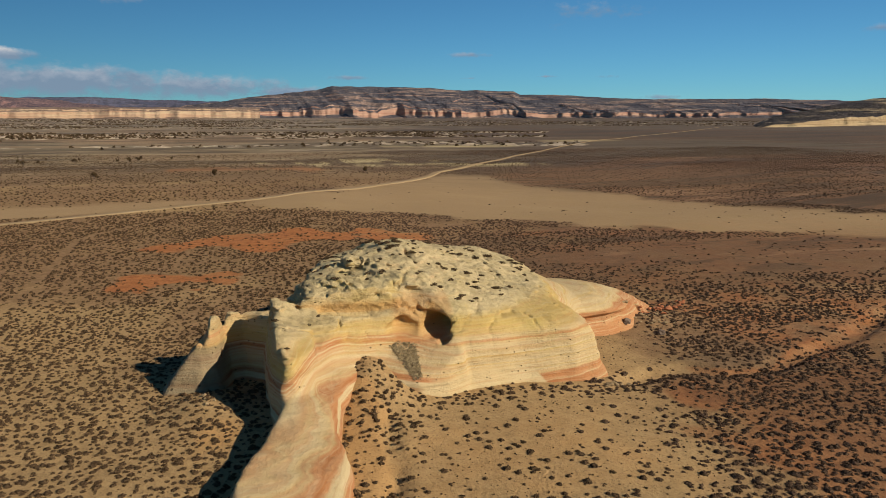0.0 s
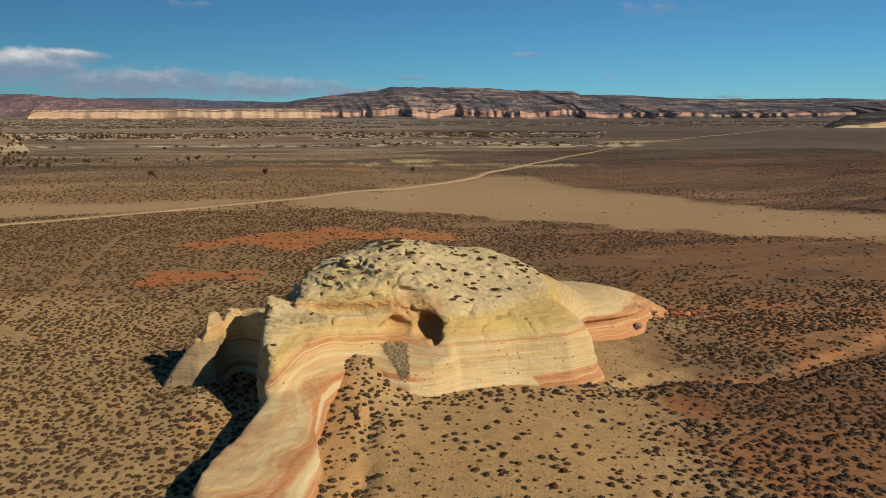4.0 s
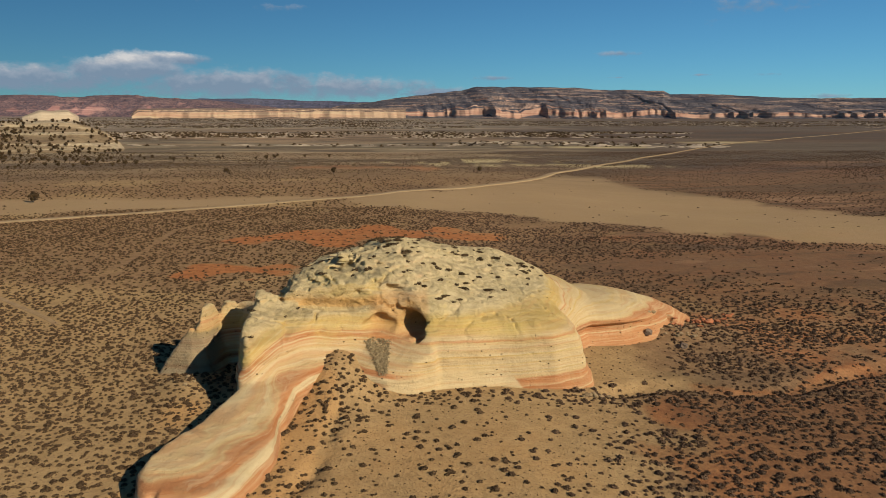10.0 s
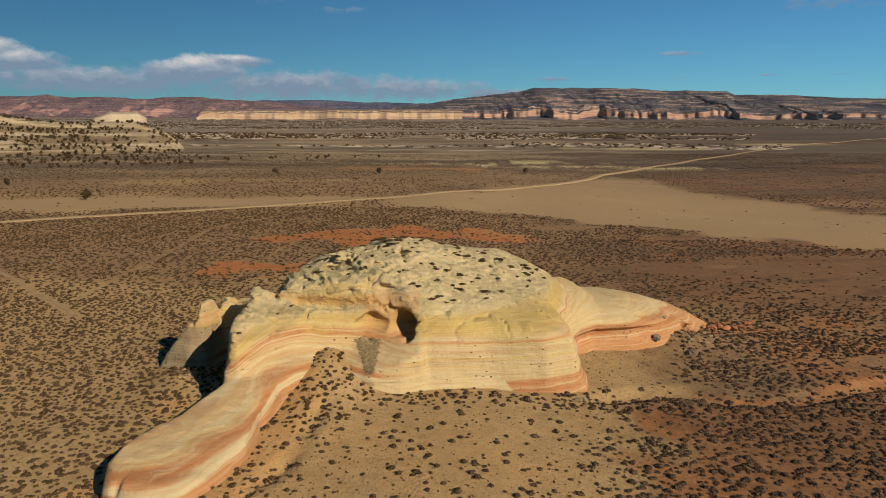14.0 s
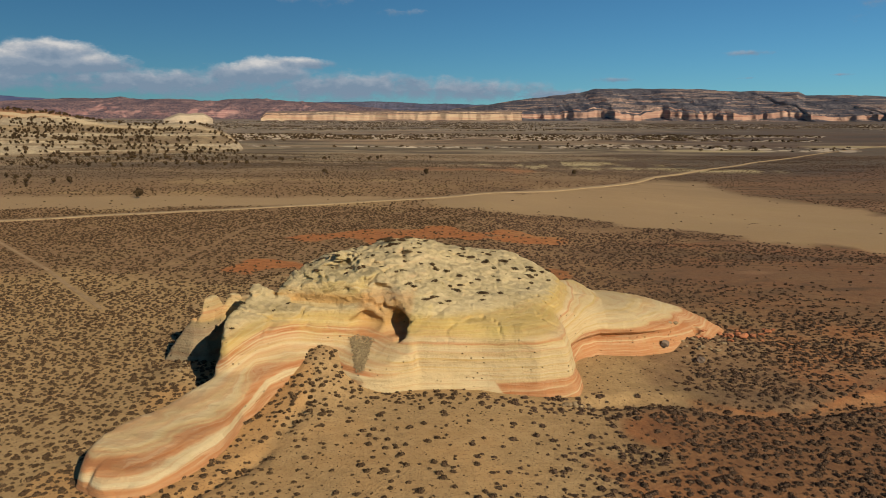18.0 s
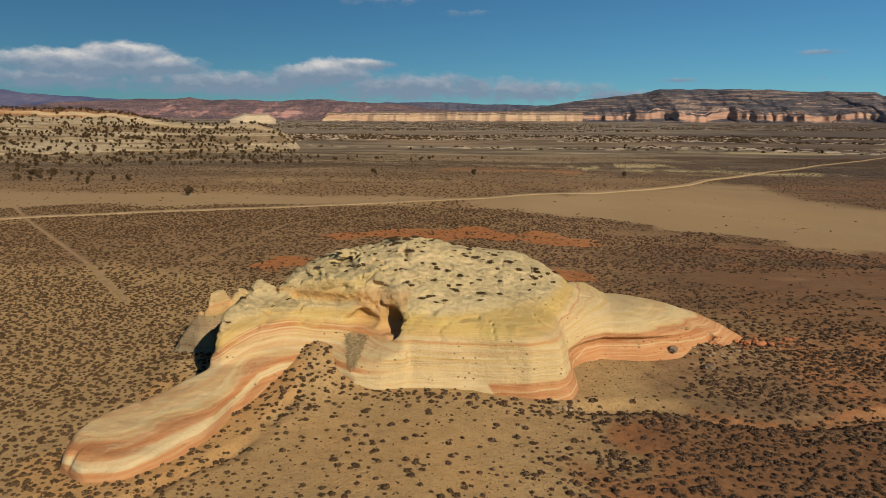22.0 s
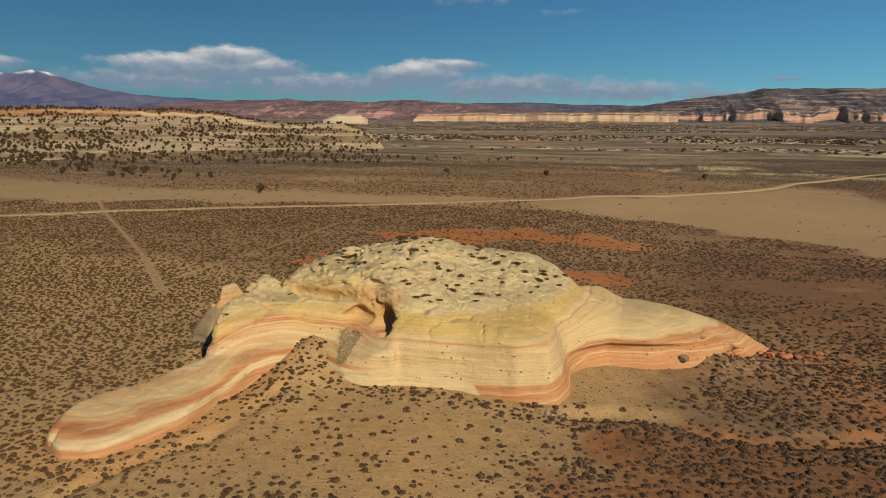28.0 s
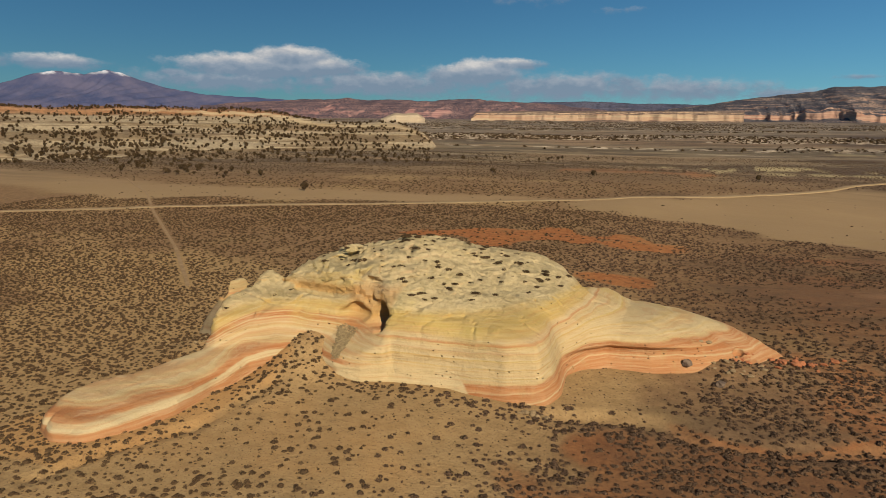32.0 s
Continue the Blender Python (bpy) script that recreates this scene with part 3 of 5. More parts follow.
CROWN = ((-18.6, (5.4, 6.0, 6.4, 6.7, 6.6, 6.0, 5.2, 4.0, 3.0)),
         (-16.0, (6.2, 6.7, 7.3, 8.0, 8.2, 7.8, 6.8, 5.2, 3.6)),
         (-13.0, (6.6, 7.2, 7.9, 8.7, 9.1, 9.1, 8.3, 6.6, 4.8)),
         (-9.5, (6.6, 7.3, 8.1, 8.95, 9.5, 9.9, 9.5, 7.6, 5.6)),
         (-6.5, (6.0, 6.9, 7.9, 8.7, 9.7, 10.25, 10.1, 8.2, 6.0)),
         (-3.5, (5.2, 6.1, 6.95, 7.6, 8.6, 9.5, 9.9, 8.3, 6.2)),
         (0.0, (4.7, 5.3, 5.9, 6.7, 7.5, 8.1, 8.9, 8.3, 6.2)),
         (3.5, (4.4, 4.9, 5.4, 6.0, 6.7, 7.6, 8.5, 8.2, 6.0)),
         (7.0, (4.1, 4.5, 4.9, 5.4, 6.0, 6.6, 7.1, 6.8, 5.4)),
         (10.0, (3.7, 4.0, 4.3, 4.7, 5.2, 5.5, 5.7, 5.4, 4.6)),
         (13.0, (3.2, 3.4, 3.6, 4.0, 4.4, 4.7, 4.8, 4.6, 4.0)))
rows = [np.interp(oy, WAYS, z) for _, z in CROWN]
at = np.clip(np.interp(ox, [x for x, _ in CROWN], np.arange(len(CROWN))), 0, len(CROWN) - 1.001)
lo, part_way = at.astype(int), (at % 1)[:, None]
crown = soften(np.array(rows)[lo] * (1 - part_way) + np.array(rows)[lo + 1] * part_way, 22)
inn2 = np.maximum(-soften(inside(PX, PY, [(-18.2, -3.6), (-17.0, -4.4), (-15, -4.7), (-12, -5.0), (-9, -5.3), (-7.4, -6.0), (-5.4, -6.8), (-4, -9.4), (10, -9.4), (12, 2), (11, 9), (4, 18), (-2, 18), (-8, 18), (-14, 14), (-17, 6), (-18.2, 1)]), 3), 0)
shelf = 5.72 + 0.34 * np.maximum(-16.2 - PX, 0) + 0.12 * (PY + 6.6) + 0.15 * np.maximum(PY + 6.6, 0) - 0.14 * np.maximum(-8.5 - PY, 0) + 0.12 * wave(PX, PY, 2.5, 33)
shelf = np.where(PX > -16.2, shelf - 0.12 * np.maximum(-6.6 - PY, 0), shelf)
lip = step(inn2, 0.0, 0.4)
top = crown * lip + np.minimum(shelf, crown) * (1 - lip)
top = top + 0.30 * wave(PX, PY, 5.0, 34) * step(inn2, 0.3, 2.5) * step(PX, 8, 2) + 0.14 * np.abs(wave(PX, PY, 1.7, 35)) * step(inn2, 0.5, 2)
lean = ([-4, -1.0, 0.0, 0.9, 2.0, 3.0, 3.4, 3.6, 4.6, 5.4, 6.2, 10], [0.8, 0.45, 0.15, -0.30, -0.65, -0.9, -1.0, -1.05, -1.45, -1.9, -2.3, -4.0])
body = solid(edge + 0.4 * sway2, top, lean, 0.9)
# pale apron below the cave
brow = -6.4 - 0.355 * (PX + 9.7)
edge = soften(inside(PX, PY, [(-13, -8.6), (-10.6, -9.4), (-8.2, -10.4), (-5.8, -10.2), (-3.6, -9.3), (-4, -6), (-12, -5)]), 3)
body = join(body, solid(edge + 0.2 * sway2, 3.45 - 0.52 * np.maximum(brow - PY, -1.0) + 0.08 * wave(PX, PY, 1.5, 29), ([-4, 0, 2, 4], [0.4, 0.1, -0.2, -0.5])), 0.5)
# steep yellow buttress at the west end of the bench
edge = soften(inside(PX, PY, [(-18.9, -13.0), (-18.0, -13.2), (-16.6, -11.6), (-15.0, -9.4), (-13, -7), (-14, -3.6), (-19.5, -2.6), (-19.6, -7), (-19.6, -10.6)]), 2)
body = join(body, solid(edge + 0.5 * sway2, shelf + 0.02 + 0.12 * wave(PX, PY, 1.3, 30), ([-4, 2.6, 3.4, 5.0, 6, 7], [0.1, 0.05, -0.1, -0.2, -0.45, -0.8]), 0.5), 0.35)
# east tail
edge = soften(inside(PX, PY, [(7, -2.5), (10.0, 0.8), (13, 4.0), (17, 4.6), (20.5, 6.4), (24, 10.2), (28, 13.2), (32.2, 15.3), (31, 17.2), (24, 19), (15, 18), (8, 13)]), 4)
inn = np.maximum(-edge, 0)
top = np.interp(PX, [7, 10, 14, 18, 22, 25.5, 28, 31.5], [6.0, 5.3, 3.5, 3.0, 2.0, 1.0, -0.3, -1.7]) + 0.9 * np.exp(-(((PX - 11.6) / 2.2) ** 2 + ((PY - 15.5) / 3.0) ** 2)) - 1.5 * np.exp(-inn / 2.0) + 0.3 * wave(PX, PY, 4, 36)
body = join(body, solid(edge + 0.4 * sway2, top, ([-4, -1.2, -0.5, 0.5, 1.05, 1.3, 1.7, 4], [1.5, 0.8, 0.15, -0.45, -0.4, 0.05, 0.1, -0.6]), 0.4), 0.9)
# leg that runs south to the nose
edge = soften(inside(PX, PY, [(-18.6, -5), (-18.6, -8), (-18.9, -11), (-19.1, -14), (-20.2, -17.5), (-21.8, -21.5), (-22.8, -24.8), (-22.2, -27), (-20, -28.2), (-18.0, -27.9), (-16.7, -25.5), (-15.6, -21.5),
                              (-15.7, -17), (-14.8, -13), (-12.5, -9.2), (-12.5, -5)]), 5)
west = np.interp(PY, [-28, -25, -22, -18, -14, -10, -7, -4], [-22.6, -22.9, -22.0, -20.4, -19.1, -18.8, -18.6, -18.6])
across = np.clip((PX - west - 1.0) / 6.2, 0, 1.3)
ridge = np.interp(PY, [-28.5, -27, -25, -22, -18, -14, -10, -6], [0.5, 1.4, 1.9, 2.1, 2.15, 2.5, 3.25, 3.7])
top = ridge * (1 - 0.08 * across - (0.66 - 0.42 * step(PY, -16, -9)) * across ** 2) + 0.25 * wave(PX, PY, 4, 37)
body = join(body, solid(edge + 0.3 * sway2, top, ([-4, -0.5, 1, 3, 5], [0.6, 0.4, 0.1, -0.2, -0.6])), 0.7)
# west spur with its knob
edge = soften(inside(PX, PY, [(-27.5, -1.6), (-27.2, -3.4), (-24.6, -4.3), (-23.2, -4.0), (-22.5, -2.6), (-21.6, 0.6), (-22, 4.5), (-25.2, 2.6)]), 2)
top = np.interp(PX, [-27.6, -26.6, -25.4, -24.6, -23.95, -23.75, -22.2, -21], [0.2, 1.4, 2.9, 3.8, 4.6, 5.7, 6.1, 5.8]) + 0.3 * wave(PX, PY, 1.2, 38) - 3.5 * step(PY, -1.6, 0.4)
body = join(body, solid(edge + 0.25 * sway2, top, ([-4, 0, 3, 4.4, 4.8, 7], [0.7, 0.4, -0.35, -0.5, -0.65, -0.5])), 0.35)
body = join(body, rod((-27.3, -3.3, -0.3), (-24.6, -3.4, 3.9), 0.34), 0.2)
# rim behind the bay
edge = soften(inside(PX, PY, [(-22.9, -1.4), (-21, -0.9), (-19.6, -2.2), (-17.5, -6), (-15, -3), (-16.5, 0.5), (-19, 0.4), (-22.6, 0.4)]), 2)
body = join(body, solid(edge + 0.4 * sway2, 5.75 + 0.16 * wave(PX, PY, 1.4, 39), ([-4, 0, 7], [0.5, 0.4, -0.35])), 0.3)
# relief: ledges, hollows, blocks
rs = np.random.RandomState(4)
ledge = np.interp(oz, np.arange(-5, 13, 0.45), rs.rand(40) - 0.5).astype(np.float32)[None, None, :]
body += 0.20 * ledge * np.clip(lump(6.0, 41) + 0.55, 0, 1)
body += 0.26 * lump(2.6, 42) * step(Z, 2, 6) + 0.20 * lump(2.2, 43, 0.5) + 0.10 * lump(0.7, 44, 0.6)
rough = (step(PX, -4.0, -6.5) * step(inn2, 0.05, 0.3))[:, :, None] * step(Z, 5.4, 5.8) * step(PY, 4, 0)[:, :, None]
rough = np.maximum(rough, (step(PX, -17.2, -18.2) * step(PY, -11.0, -9))[:, :, None] * step(Z, 3.4, 4.0)).astype(np.float32)


def blocks(wide, high, seed):
    """A random set-back for each joint-bound block of the cliff."""
    tab = np.random.RandomState(seed).rand(64, 64).astype(np.float32) - 0.5
    u = ((PX + 0.35 * PY) / wide + 0.45 * wave(PX, PY, 3 * wide, seed) + 40)[:, :, None]
    row = np.floor((Z + 0.22 * np.sin(PX * 0.9 + seed)[:, :, None]) / high).astype(int)
    col = np.floor(u + 0.37 * row).astype(int)
    return tab[col % 64, row % 64]


rough = rough * (1 - 0.85 * step(PX, -16.5, -18.0))[:, :, None].astype(np.float32)
body += rough * (0.55 * blocks(1.9, 0.85, 5) + 0.3 * blocks(0.8, 0.42, 6) + 0.22 * np.abs(lump(1.0, 45, 0.7)) - 0.05)
# joints: narrow grooves where a slow noise changes sign
body += rough * 0.35 * np.clip(1 - np.abs(lump(2.3, 47, 2.0)) / 0.035, 0, 1)
body += 0.22 * np.clip(1 - np.abs(lump(3.4, 48, 0.35)) / 0.02, 0, 1) * step(Z, 3.4, 4.5)
domes = step(Z, 6.0, 7.0)
fine_ledge = np.interp(oz, np.arange(-5, 13, 0.21), rs.rand(86) - 0.5).astype(np.float32)[None, None, :]
body += domes * (0.07 * np.abs(lump(1.3, 49)) + 0.16 * blocks(1.5, 0.45, 7) + 0.10 * blocks(0.7, 0.25, 8) + 0.16 * fine_ledge * np.clip(lump(3.0, 51) + 0.6, 0, 1) + 0.08 * np.abs(lump(0.6, 50)) - 0.05)
body += domes * (0.22 * np.clip(1 - np.abs(lump(2.8, 52, 1.5)) / 0.03, 0, 1) + 0.16 * np.clip(1 - np.abs(lump(1.5, 53, 1.2)) / 0.04, 0, 1))
# the alcove with its dark cave that opens to the south-west, the brow over it, cracks
body = cut(body, blob((-8.3, -6.3, 4.75), (1.7, 1.3, 0.75), 8), 0.3)
body = cut(body, blob((-8.4, -5.6, 5.15), (0.8, 0.8, 0.55), -15), 0.12)
body = cut(body, blob((-5.4, -6.0, 4.75), (2.9, 1.35, 1.05), 45), 0.12)
body = cut(body, blob((-6.4, -6.3, 5.35), (1.9, 0.85, 0.75), 45), 0.12)
body = cut(body, blob((-5.1, -7.2, 4.0), (1.1, 0.6, 0.6), 45), 0.12)
for a, b, r in (((-8.8, -4.8, 7.75), (-7.6, -5.05, 7.6), 0.46), ((-7.6, -5.05, 7.6), (-6.7, -5.6, 7.05), 0.66), ((-6.7, -5.6, 7.05), (-5.6, -6.5, 6.05), 0.6)):
    body = cut(body, rod(a, b, r), 0.06)
for a, b, r in (((-14.8, -4.8, 6.35), (-13.0, -5.0, 6.3), 0.42), ((-12.8, -5.1, 6.25), (-11.0, -5.2, 6.3), 0.5), ((-10.6, -5.3, 6.3), (-9.0, -5.6, 6.5), 0.42)):
    body = cut(body, rod(a, b, r + 0.06), 0.06)
body = cut(body, rod((2.4, -9.1, 1.0), (4.4, -9.5, 0.1), 0.26), 0.08)
body = cut(body, rod((24.2, 10.9, -0.6), (24.8, 11.6, -0.2), 0.5), 0.15)
body = cut(body, rod((-21.6, -28.2, 0.2), (-21.2, -26.5, 2.2), 0.3), 0.12)


def skin(f):
    """The surface of a lattice of signed distances, one quad a crossing."""
    neg = f < 0
    n = np.zeros(np.array(f.shape) - 1, np.int8)
    corners = [(i, j, k) for i in (0, 1) for j in (0, 1) for k in (0, 1)]
    nx, ny, nz = n.shape
    for i, j, k in corners:
        n += neg[i:i + nx, j:j + ny, k:k + nz]
    cells = np.argwhere((n > 0) & (n < 8))
    index = np.full(n.shape, -1, np.int32)
    index[tuple(cells.T)] = np.arange(len(cells))
    val = {c: f[cells[:, 0] + c[0], cells[:, 1] + c[1], cells[:, 2] + c[2]] for c in corners}
    total, count = np.zeros((len(cells), 3)), np.zeros(len(cells))
    for a in corners:
        for ax in range(3):
            if a[ax] == 0:
                b = tuple(1 if q == ax else a[q] for q in range(3))
                va, vb = val[a], val[b]
                hit = (va < 0) != (vb < 0)
                t = np.where(hit, va / np.where(hit, va - vb, 1), 0)
                p = np.tile(np.array(a, float), (len(cells), 1))
                p[:, ax] += t
                total += p * hit[:, None]
                count += hit
    v = (cells + total / count[:, None]) * CELL + np.array([ox[0], oy[0], oz[0]])
    quads = []
    for ax in range(3):
        o = [q for q in range(3) if q != ax]
        lo = [slice(1, -1)] * 3
        lo[ax] = slice(0, -1)
        hi = [slice(1, -1)] * 3
        hi[ax] = slice(1, None)
        e = neg[tuple(lo)] != neg[tuple(hi)]
        at = np.argwhere(e)
        start = np.array([0 if q == ax else 1 for q in range(3)])
        at = at + start
        flip = neg[tuple(at.T)]
        ids = []
        for du, dv in ((0, 0), (1, 0), (1, 1), (0, 1)):
            c = at.copy()
            c[:, o[0]] -= 1 - du
            c[:, o[1]] -= 1 - dv
            ids.append(index[tuple(c.T)])
        q = np.stack(ids, -1)
        if ax == 1:
            flip = ~flip
        q[~flip] = q[~flip][:, ::-1]
        quads.append(q[(q >= 0).all(1)])
    return v, np.concatenate(quads)


rv, rq = skin(body.astype(np.float32))
outcrop = tagged(new("sandstone_outcrop"), "banded cream, yellow and rust sandstone outcrop with a whitish dome", "rock formation")
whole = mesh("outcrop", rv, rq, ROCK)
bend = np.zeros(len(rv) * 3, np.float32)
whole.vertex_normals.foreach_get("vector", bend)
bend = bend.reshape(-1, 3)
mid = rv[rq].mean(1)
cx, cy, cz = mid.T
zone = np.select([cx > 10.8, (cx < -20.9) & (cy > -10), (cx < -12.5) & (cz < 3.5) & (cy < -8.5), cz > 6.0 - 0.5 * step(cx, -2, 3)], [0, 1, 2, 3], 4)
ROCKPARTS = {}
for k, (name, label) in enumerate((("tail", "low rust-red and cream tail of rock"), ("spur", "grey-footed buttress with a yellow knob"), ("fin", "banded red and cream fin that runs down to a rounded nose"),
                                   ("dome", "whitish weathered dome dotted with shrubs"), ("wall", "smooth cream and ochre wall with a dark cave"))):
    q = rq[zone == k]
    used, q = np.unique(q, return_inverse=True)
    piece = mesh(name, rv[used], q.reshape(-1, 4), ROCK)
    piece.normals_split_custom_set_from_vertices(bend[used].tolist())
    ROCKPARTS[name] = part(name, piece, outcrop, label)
bpy.data.meshes.remove(whole)
ROCKTOP = np.where((body < 0).any(2), oz[np.argmax((body < 0) * np.arange(1, len(oz) + 1), axis=2)], -9.0)


def rock_height(x, y):
    i, j = np.round((np.asarray(x) - ox[0]) / CELL).astype(int), np.round((np.asarray(y) - oy[0]) / CELL).astype(int)
    ok = (i >= 0) & (j >= 0) & (i < len(ox)) & (j < len(oy))
    return np.where(ok, ROCKTOP[np.clip(i, 0, len(ox) - 1), np.clip(j, 0, len(oy) - 1)], -9.0)


# ---- plants ----
def bush_shape(seed, leaves, leaf, tall=0.52):
    """Leaf clumps on a low uneven cushion of radius 1; triangles."""
    rs = np.random.RandomState(seed)
    lobes = np.array([[0, 0, 0], [0, 0, 0], [0.28, 0.1, -0.02], [-0.22, 0.2, 0.0], [-0.05, -0.28, -0.04]]) + 0.08 * rs.randn(5, 3)
    c = lobes[rs.randint(0, 5, leaves)]
    d = rs.randn(leaves, 3)
    d[:, 2] = np.abs(d[:, 2])
    d /= np.linalg.norm(d, axis=1)[:, None]
    p = c + d * (0.50 + 0.18 * rs.rand(leaves, 1))
    p[:, 2] = np.maximum(p[:, 2] * tall / 0.6, 0.02)
    t = d + 0.24 * rs.randn(leaves, 3)
    u = np.cross(t, rs.randn(leaves, 3))
    u /= np.linalg.norm(u, axis=1)[:, None]
    w = np.cross(u, t / np.linalg.norm(t, axis=1)[:, None])
    s = leaf * (0.6 + 0.8 * rs.rand(leaves, 1))
    v = np.stack([p + u * s, p - 0.5 * u * s + 0.9 * w * s, p - 0.5 * u * s - 0.9 * w * s], 1)
    v[:, :, 2] = np.maximum(v[:, :, 2], -0.05)
    return v.reshape(-1, 3)


def scatter(name, shapes, places, sizes, mat, label, category, seed=1):
    """Many plants of a few shapes as one mesh of loose leaves."""
    rs = np.random.RandomState(seed)
    kind, turn, out = rs.randint(0, len(shapes), len(places)), rs.rand(len(places)) * 6.283, []
    for k, s in enumerate(shapes):
        i = np.flatnonzero(kind == k)
        if not len(i):
            continue
        c, n = np.cos(turn[i])[:, None], np.sin(turn[i])[:, None]
        q = sizes[i][:, None]
        v = np.stack([(s[None, :, 0] * c - s[None, :, 1] * n) * q, (s[None, :, 0] * n + s[None, :, 1] * c) * q, s[None, :, 2] * q], -1) + places[i][:, None, :]
        out.append(v.reshape(-1, 3))
    v = np.concatenate(out)
    ob = new(name, mesh(name, v, np.arange(len(v)).reshape(-1, 3), mat, False))
    return tagged(ob, label, category, kind="stuff")


rs = np.random.RandomState(77)


def sprinkle(x0, x1, y0, y1, gap):
    x, y = np.meshgrid(np.arange(x0, x1, gap), np.arange(y0, y1, gap))
    x, y = x.ravel(), y.ravel()
    x, y = x + (rs.rand(len(x)) - 0.5) * gap * 1.15, y + (rs.rand(len(x)) - 0.5) * gap * 1.15
    az = np.abs(np.degrees(np.arctan2(x, y + 85)))
    keep = (az < 54) & (np.hypot(x, y + 65) > 33)
    return x[keep], y[keep]


def chance(x, y):
    red, pan, scrub, far, dark, pale, dune = soils(x, y)
    c = 0.74 + 0.4 * wave(x, y, 9, 51) + 0.45 * wave(x, y, 3.0, 52)
    c = c * (1 - 0.66 * step(np.hypot((x + 2) / 1.1, y + 18) + 4 * wave(x, y, 6, 53), 14, 8)) * (1 - 0.93 * step(np.hypot(x - 15, y + 0.5) + 3 * wave(x, y, 4, 54), 8, 4))
    east = step(x, 4, 16) * step(y, 40, 0)
    c = c + east * (1.1 * wave(x, y, 7, 55) - 0.34 + 0.7 * step(y, -9, -16))
    c = c + 0.32 * step(x, -12, -22) * step(y, 40, 10) + 0.5 * dark * step(y, 100, 140)
    c = c * (1 - 0.92 * step(x, 14, 26) * step(y, 16, 28) * step(y, 112, 96) * step(wave(x, y * 1.6, 26, 59), 0.16, -0.06))
    c = c * (1 - 0.985 * pan) * (1 - 0.85 * step(red, 0.3, 0.8) * step(y, 20, 30))
    c = c + 0.8 * step(near_line(x, y, [(-9, -10.5), (-4, -10.9), (3, -11), (9, -11.3), (14, -10.8), (20, -10.6), (27, -10.8), (34, -8.8), (40, -6.5)])[0] + wave(x, y, 3, 56), 2.2, 0.6)
    c = c + 0.75 * step(np.hypot((x - 37) / 1.9, y - 7) + 4 * wave(x, y, 5, 60), 6.5, 3)
    c = c + 0.9 * step(np.hypot((x + 12.0) / 1.2, (y + 11.5) / 1.7) + 2 * wave(x, y, 3, 58), 4.5, 2)
    for line, w in ((ROAD, 2.6), (BYWAY, 0.7), (FAINT, 0.55)):
        c = c * step(near_line(x, y, line)[0], w * 0.8, w * 1.3)
    c = c * (rock_height(x, y) < ground(x, y) + 0.1)
    return c


x, y = sprinkle(-75, 75, -40, 24, 0.57)
keep = rs.rand(len(x)) < chance(x, y) * 0.95
x, y = x[keep], y[keep]
size = (0.17 + 0.19 * rs.rand(len(x)) ** 2) * (1 + 0.14 * step(x, 2, 14))
order = np.argsort(np.hypot(x - 2, y + 40))  # the front ones first
x, y, size = x[order], y[order], size[order]
place = np.column_stack([x, y, lie(x, y) - 0.03])
BUSH = [bush_shape(s, 260, 0.155) for s in range(6)]
SMALL = [bush_shape(s, 110, 0.22) for s in range(10, 16)]
SIMPLE = [bush_shape(s, 34, 0.36) for s in range(50, 56)]
bush_mesh = [mesh("shrub", v, np.arange(len(v)).reshape(-1, 3), SHRUB, False) for v in BUSH]
for i in range(300):
    ob = new("shrub", bush_mesh[i % 6])
    ob.matrix_basis = pose(*place[i], 0, 0, rs.rand() * 360) @ Matrix.Scale(size[i], 4)
    tagged(ob, "low dry grey-brown desert shrub on sand", "shrub", "shrubs on the plain")
scatter("scrub_beyond", SIMPLE, place[5300:], size[5300:], SHRUB, "dry grey-brown desert shrubs further out on the plain", "shrubs", 4)
scatter("scrub_near", SMALL, place[300:5300], size[300:5300], SHRUB, "dry grey-brown desert shrubs scattered over the plain", "shrubs", 2)
x, y = sprinkle(-150, 150, -20, 125, 0.72)
keep = ((np.abs(x) > 75) | (y > 24)) & (rs.rand(len(x)) < chance(x, y) * 0.95)
x, y = x[keep], y[keep]
PLAIN = [bush_shape(s, 15, 0.46) for s in range(30, 36)]
scatter("scrub_middle", PLAIN, np.column_stack([x, y, lie(x, y) - 0.03]), 0.21 + 0.2 * rs.rand(len(x)) ** 2, SHRUB, "dense low dry scrub on the plain behind the outcrop", "shrubs", 9)
x, y = sprinkle(-420, 420, 125, 460, 1.55)
keep = rs.rand(len(x)) < chance(x, y) * 0.8 * (0.35 + 0.65 * step(wave(x, y * 2.5, 60, 57), -0.25, 0.25))
x, y = x[keep], y[keep]
FARBUSH = [bush_shape(s, 9, 0.65) for s in range(20, 26)]
scatter("scrub_far", FARBUSH, np.column_stack([x, y, lie(x, y) - 0.03]), 0.20 + 0.22 * rs.rand(len(x)), SHRUB, "distant dry scrub beyond the dirt road", "shrubs", 3)


# small dry tufts between the shrubs
x, y = sprinkle(-45, 60, -38, 16, 0.5)
keep = (rs.rand(len(x)) < 0.42 + 0.5 * wave(x, y, 6, 64)) & (rock_height(x, y) < ground(x, y) + 0.1)
x, y = x[keep], y[keep]
TUFT = [bush_shape(s, 7, 0.75, 0.5) for s in range(70, 76)]
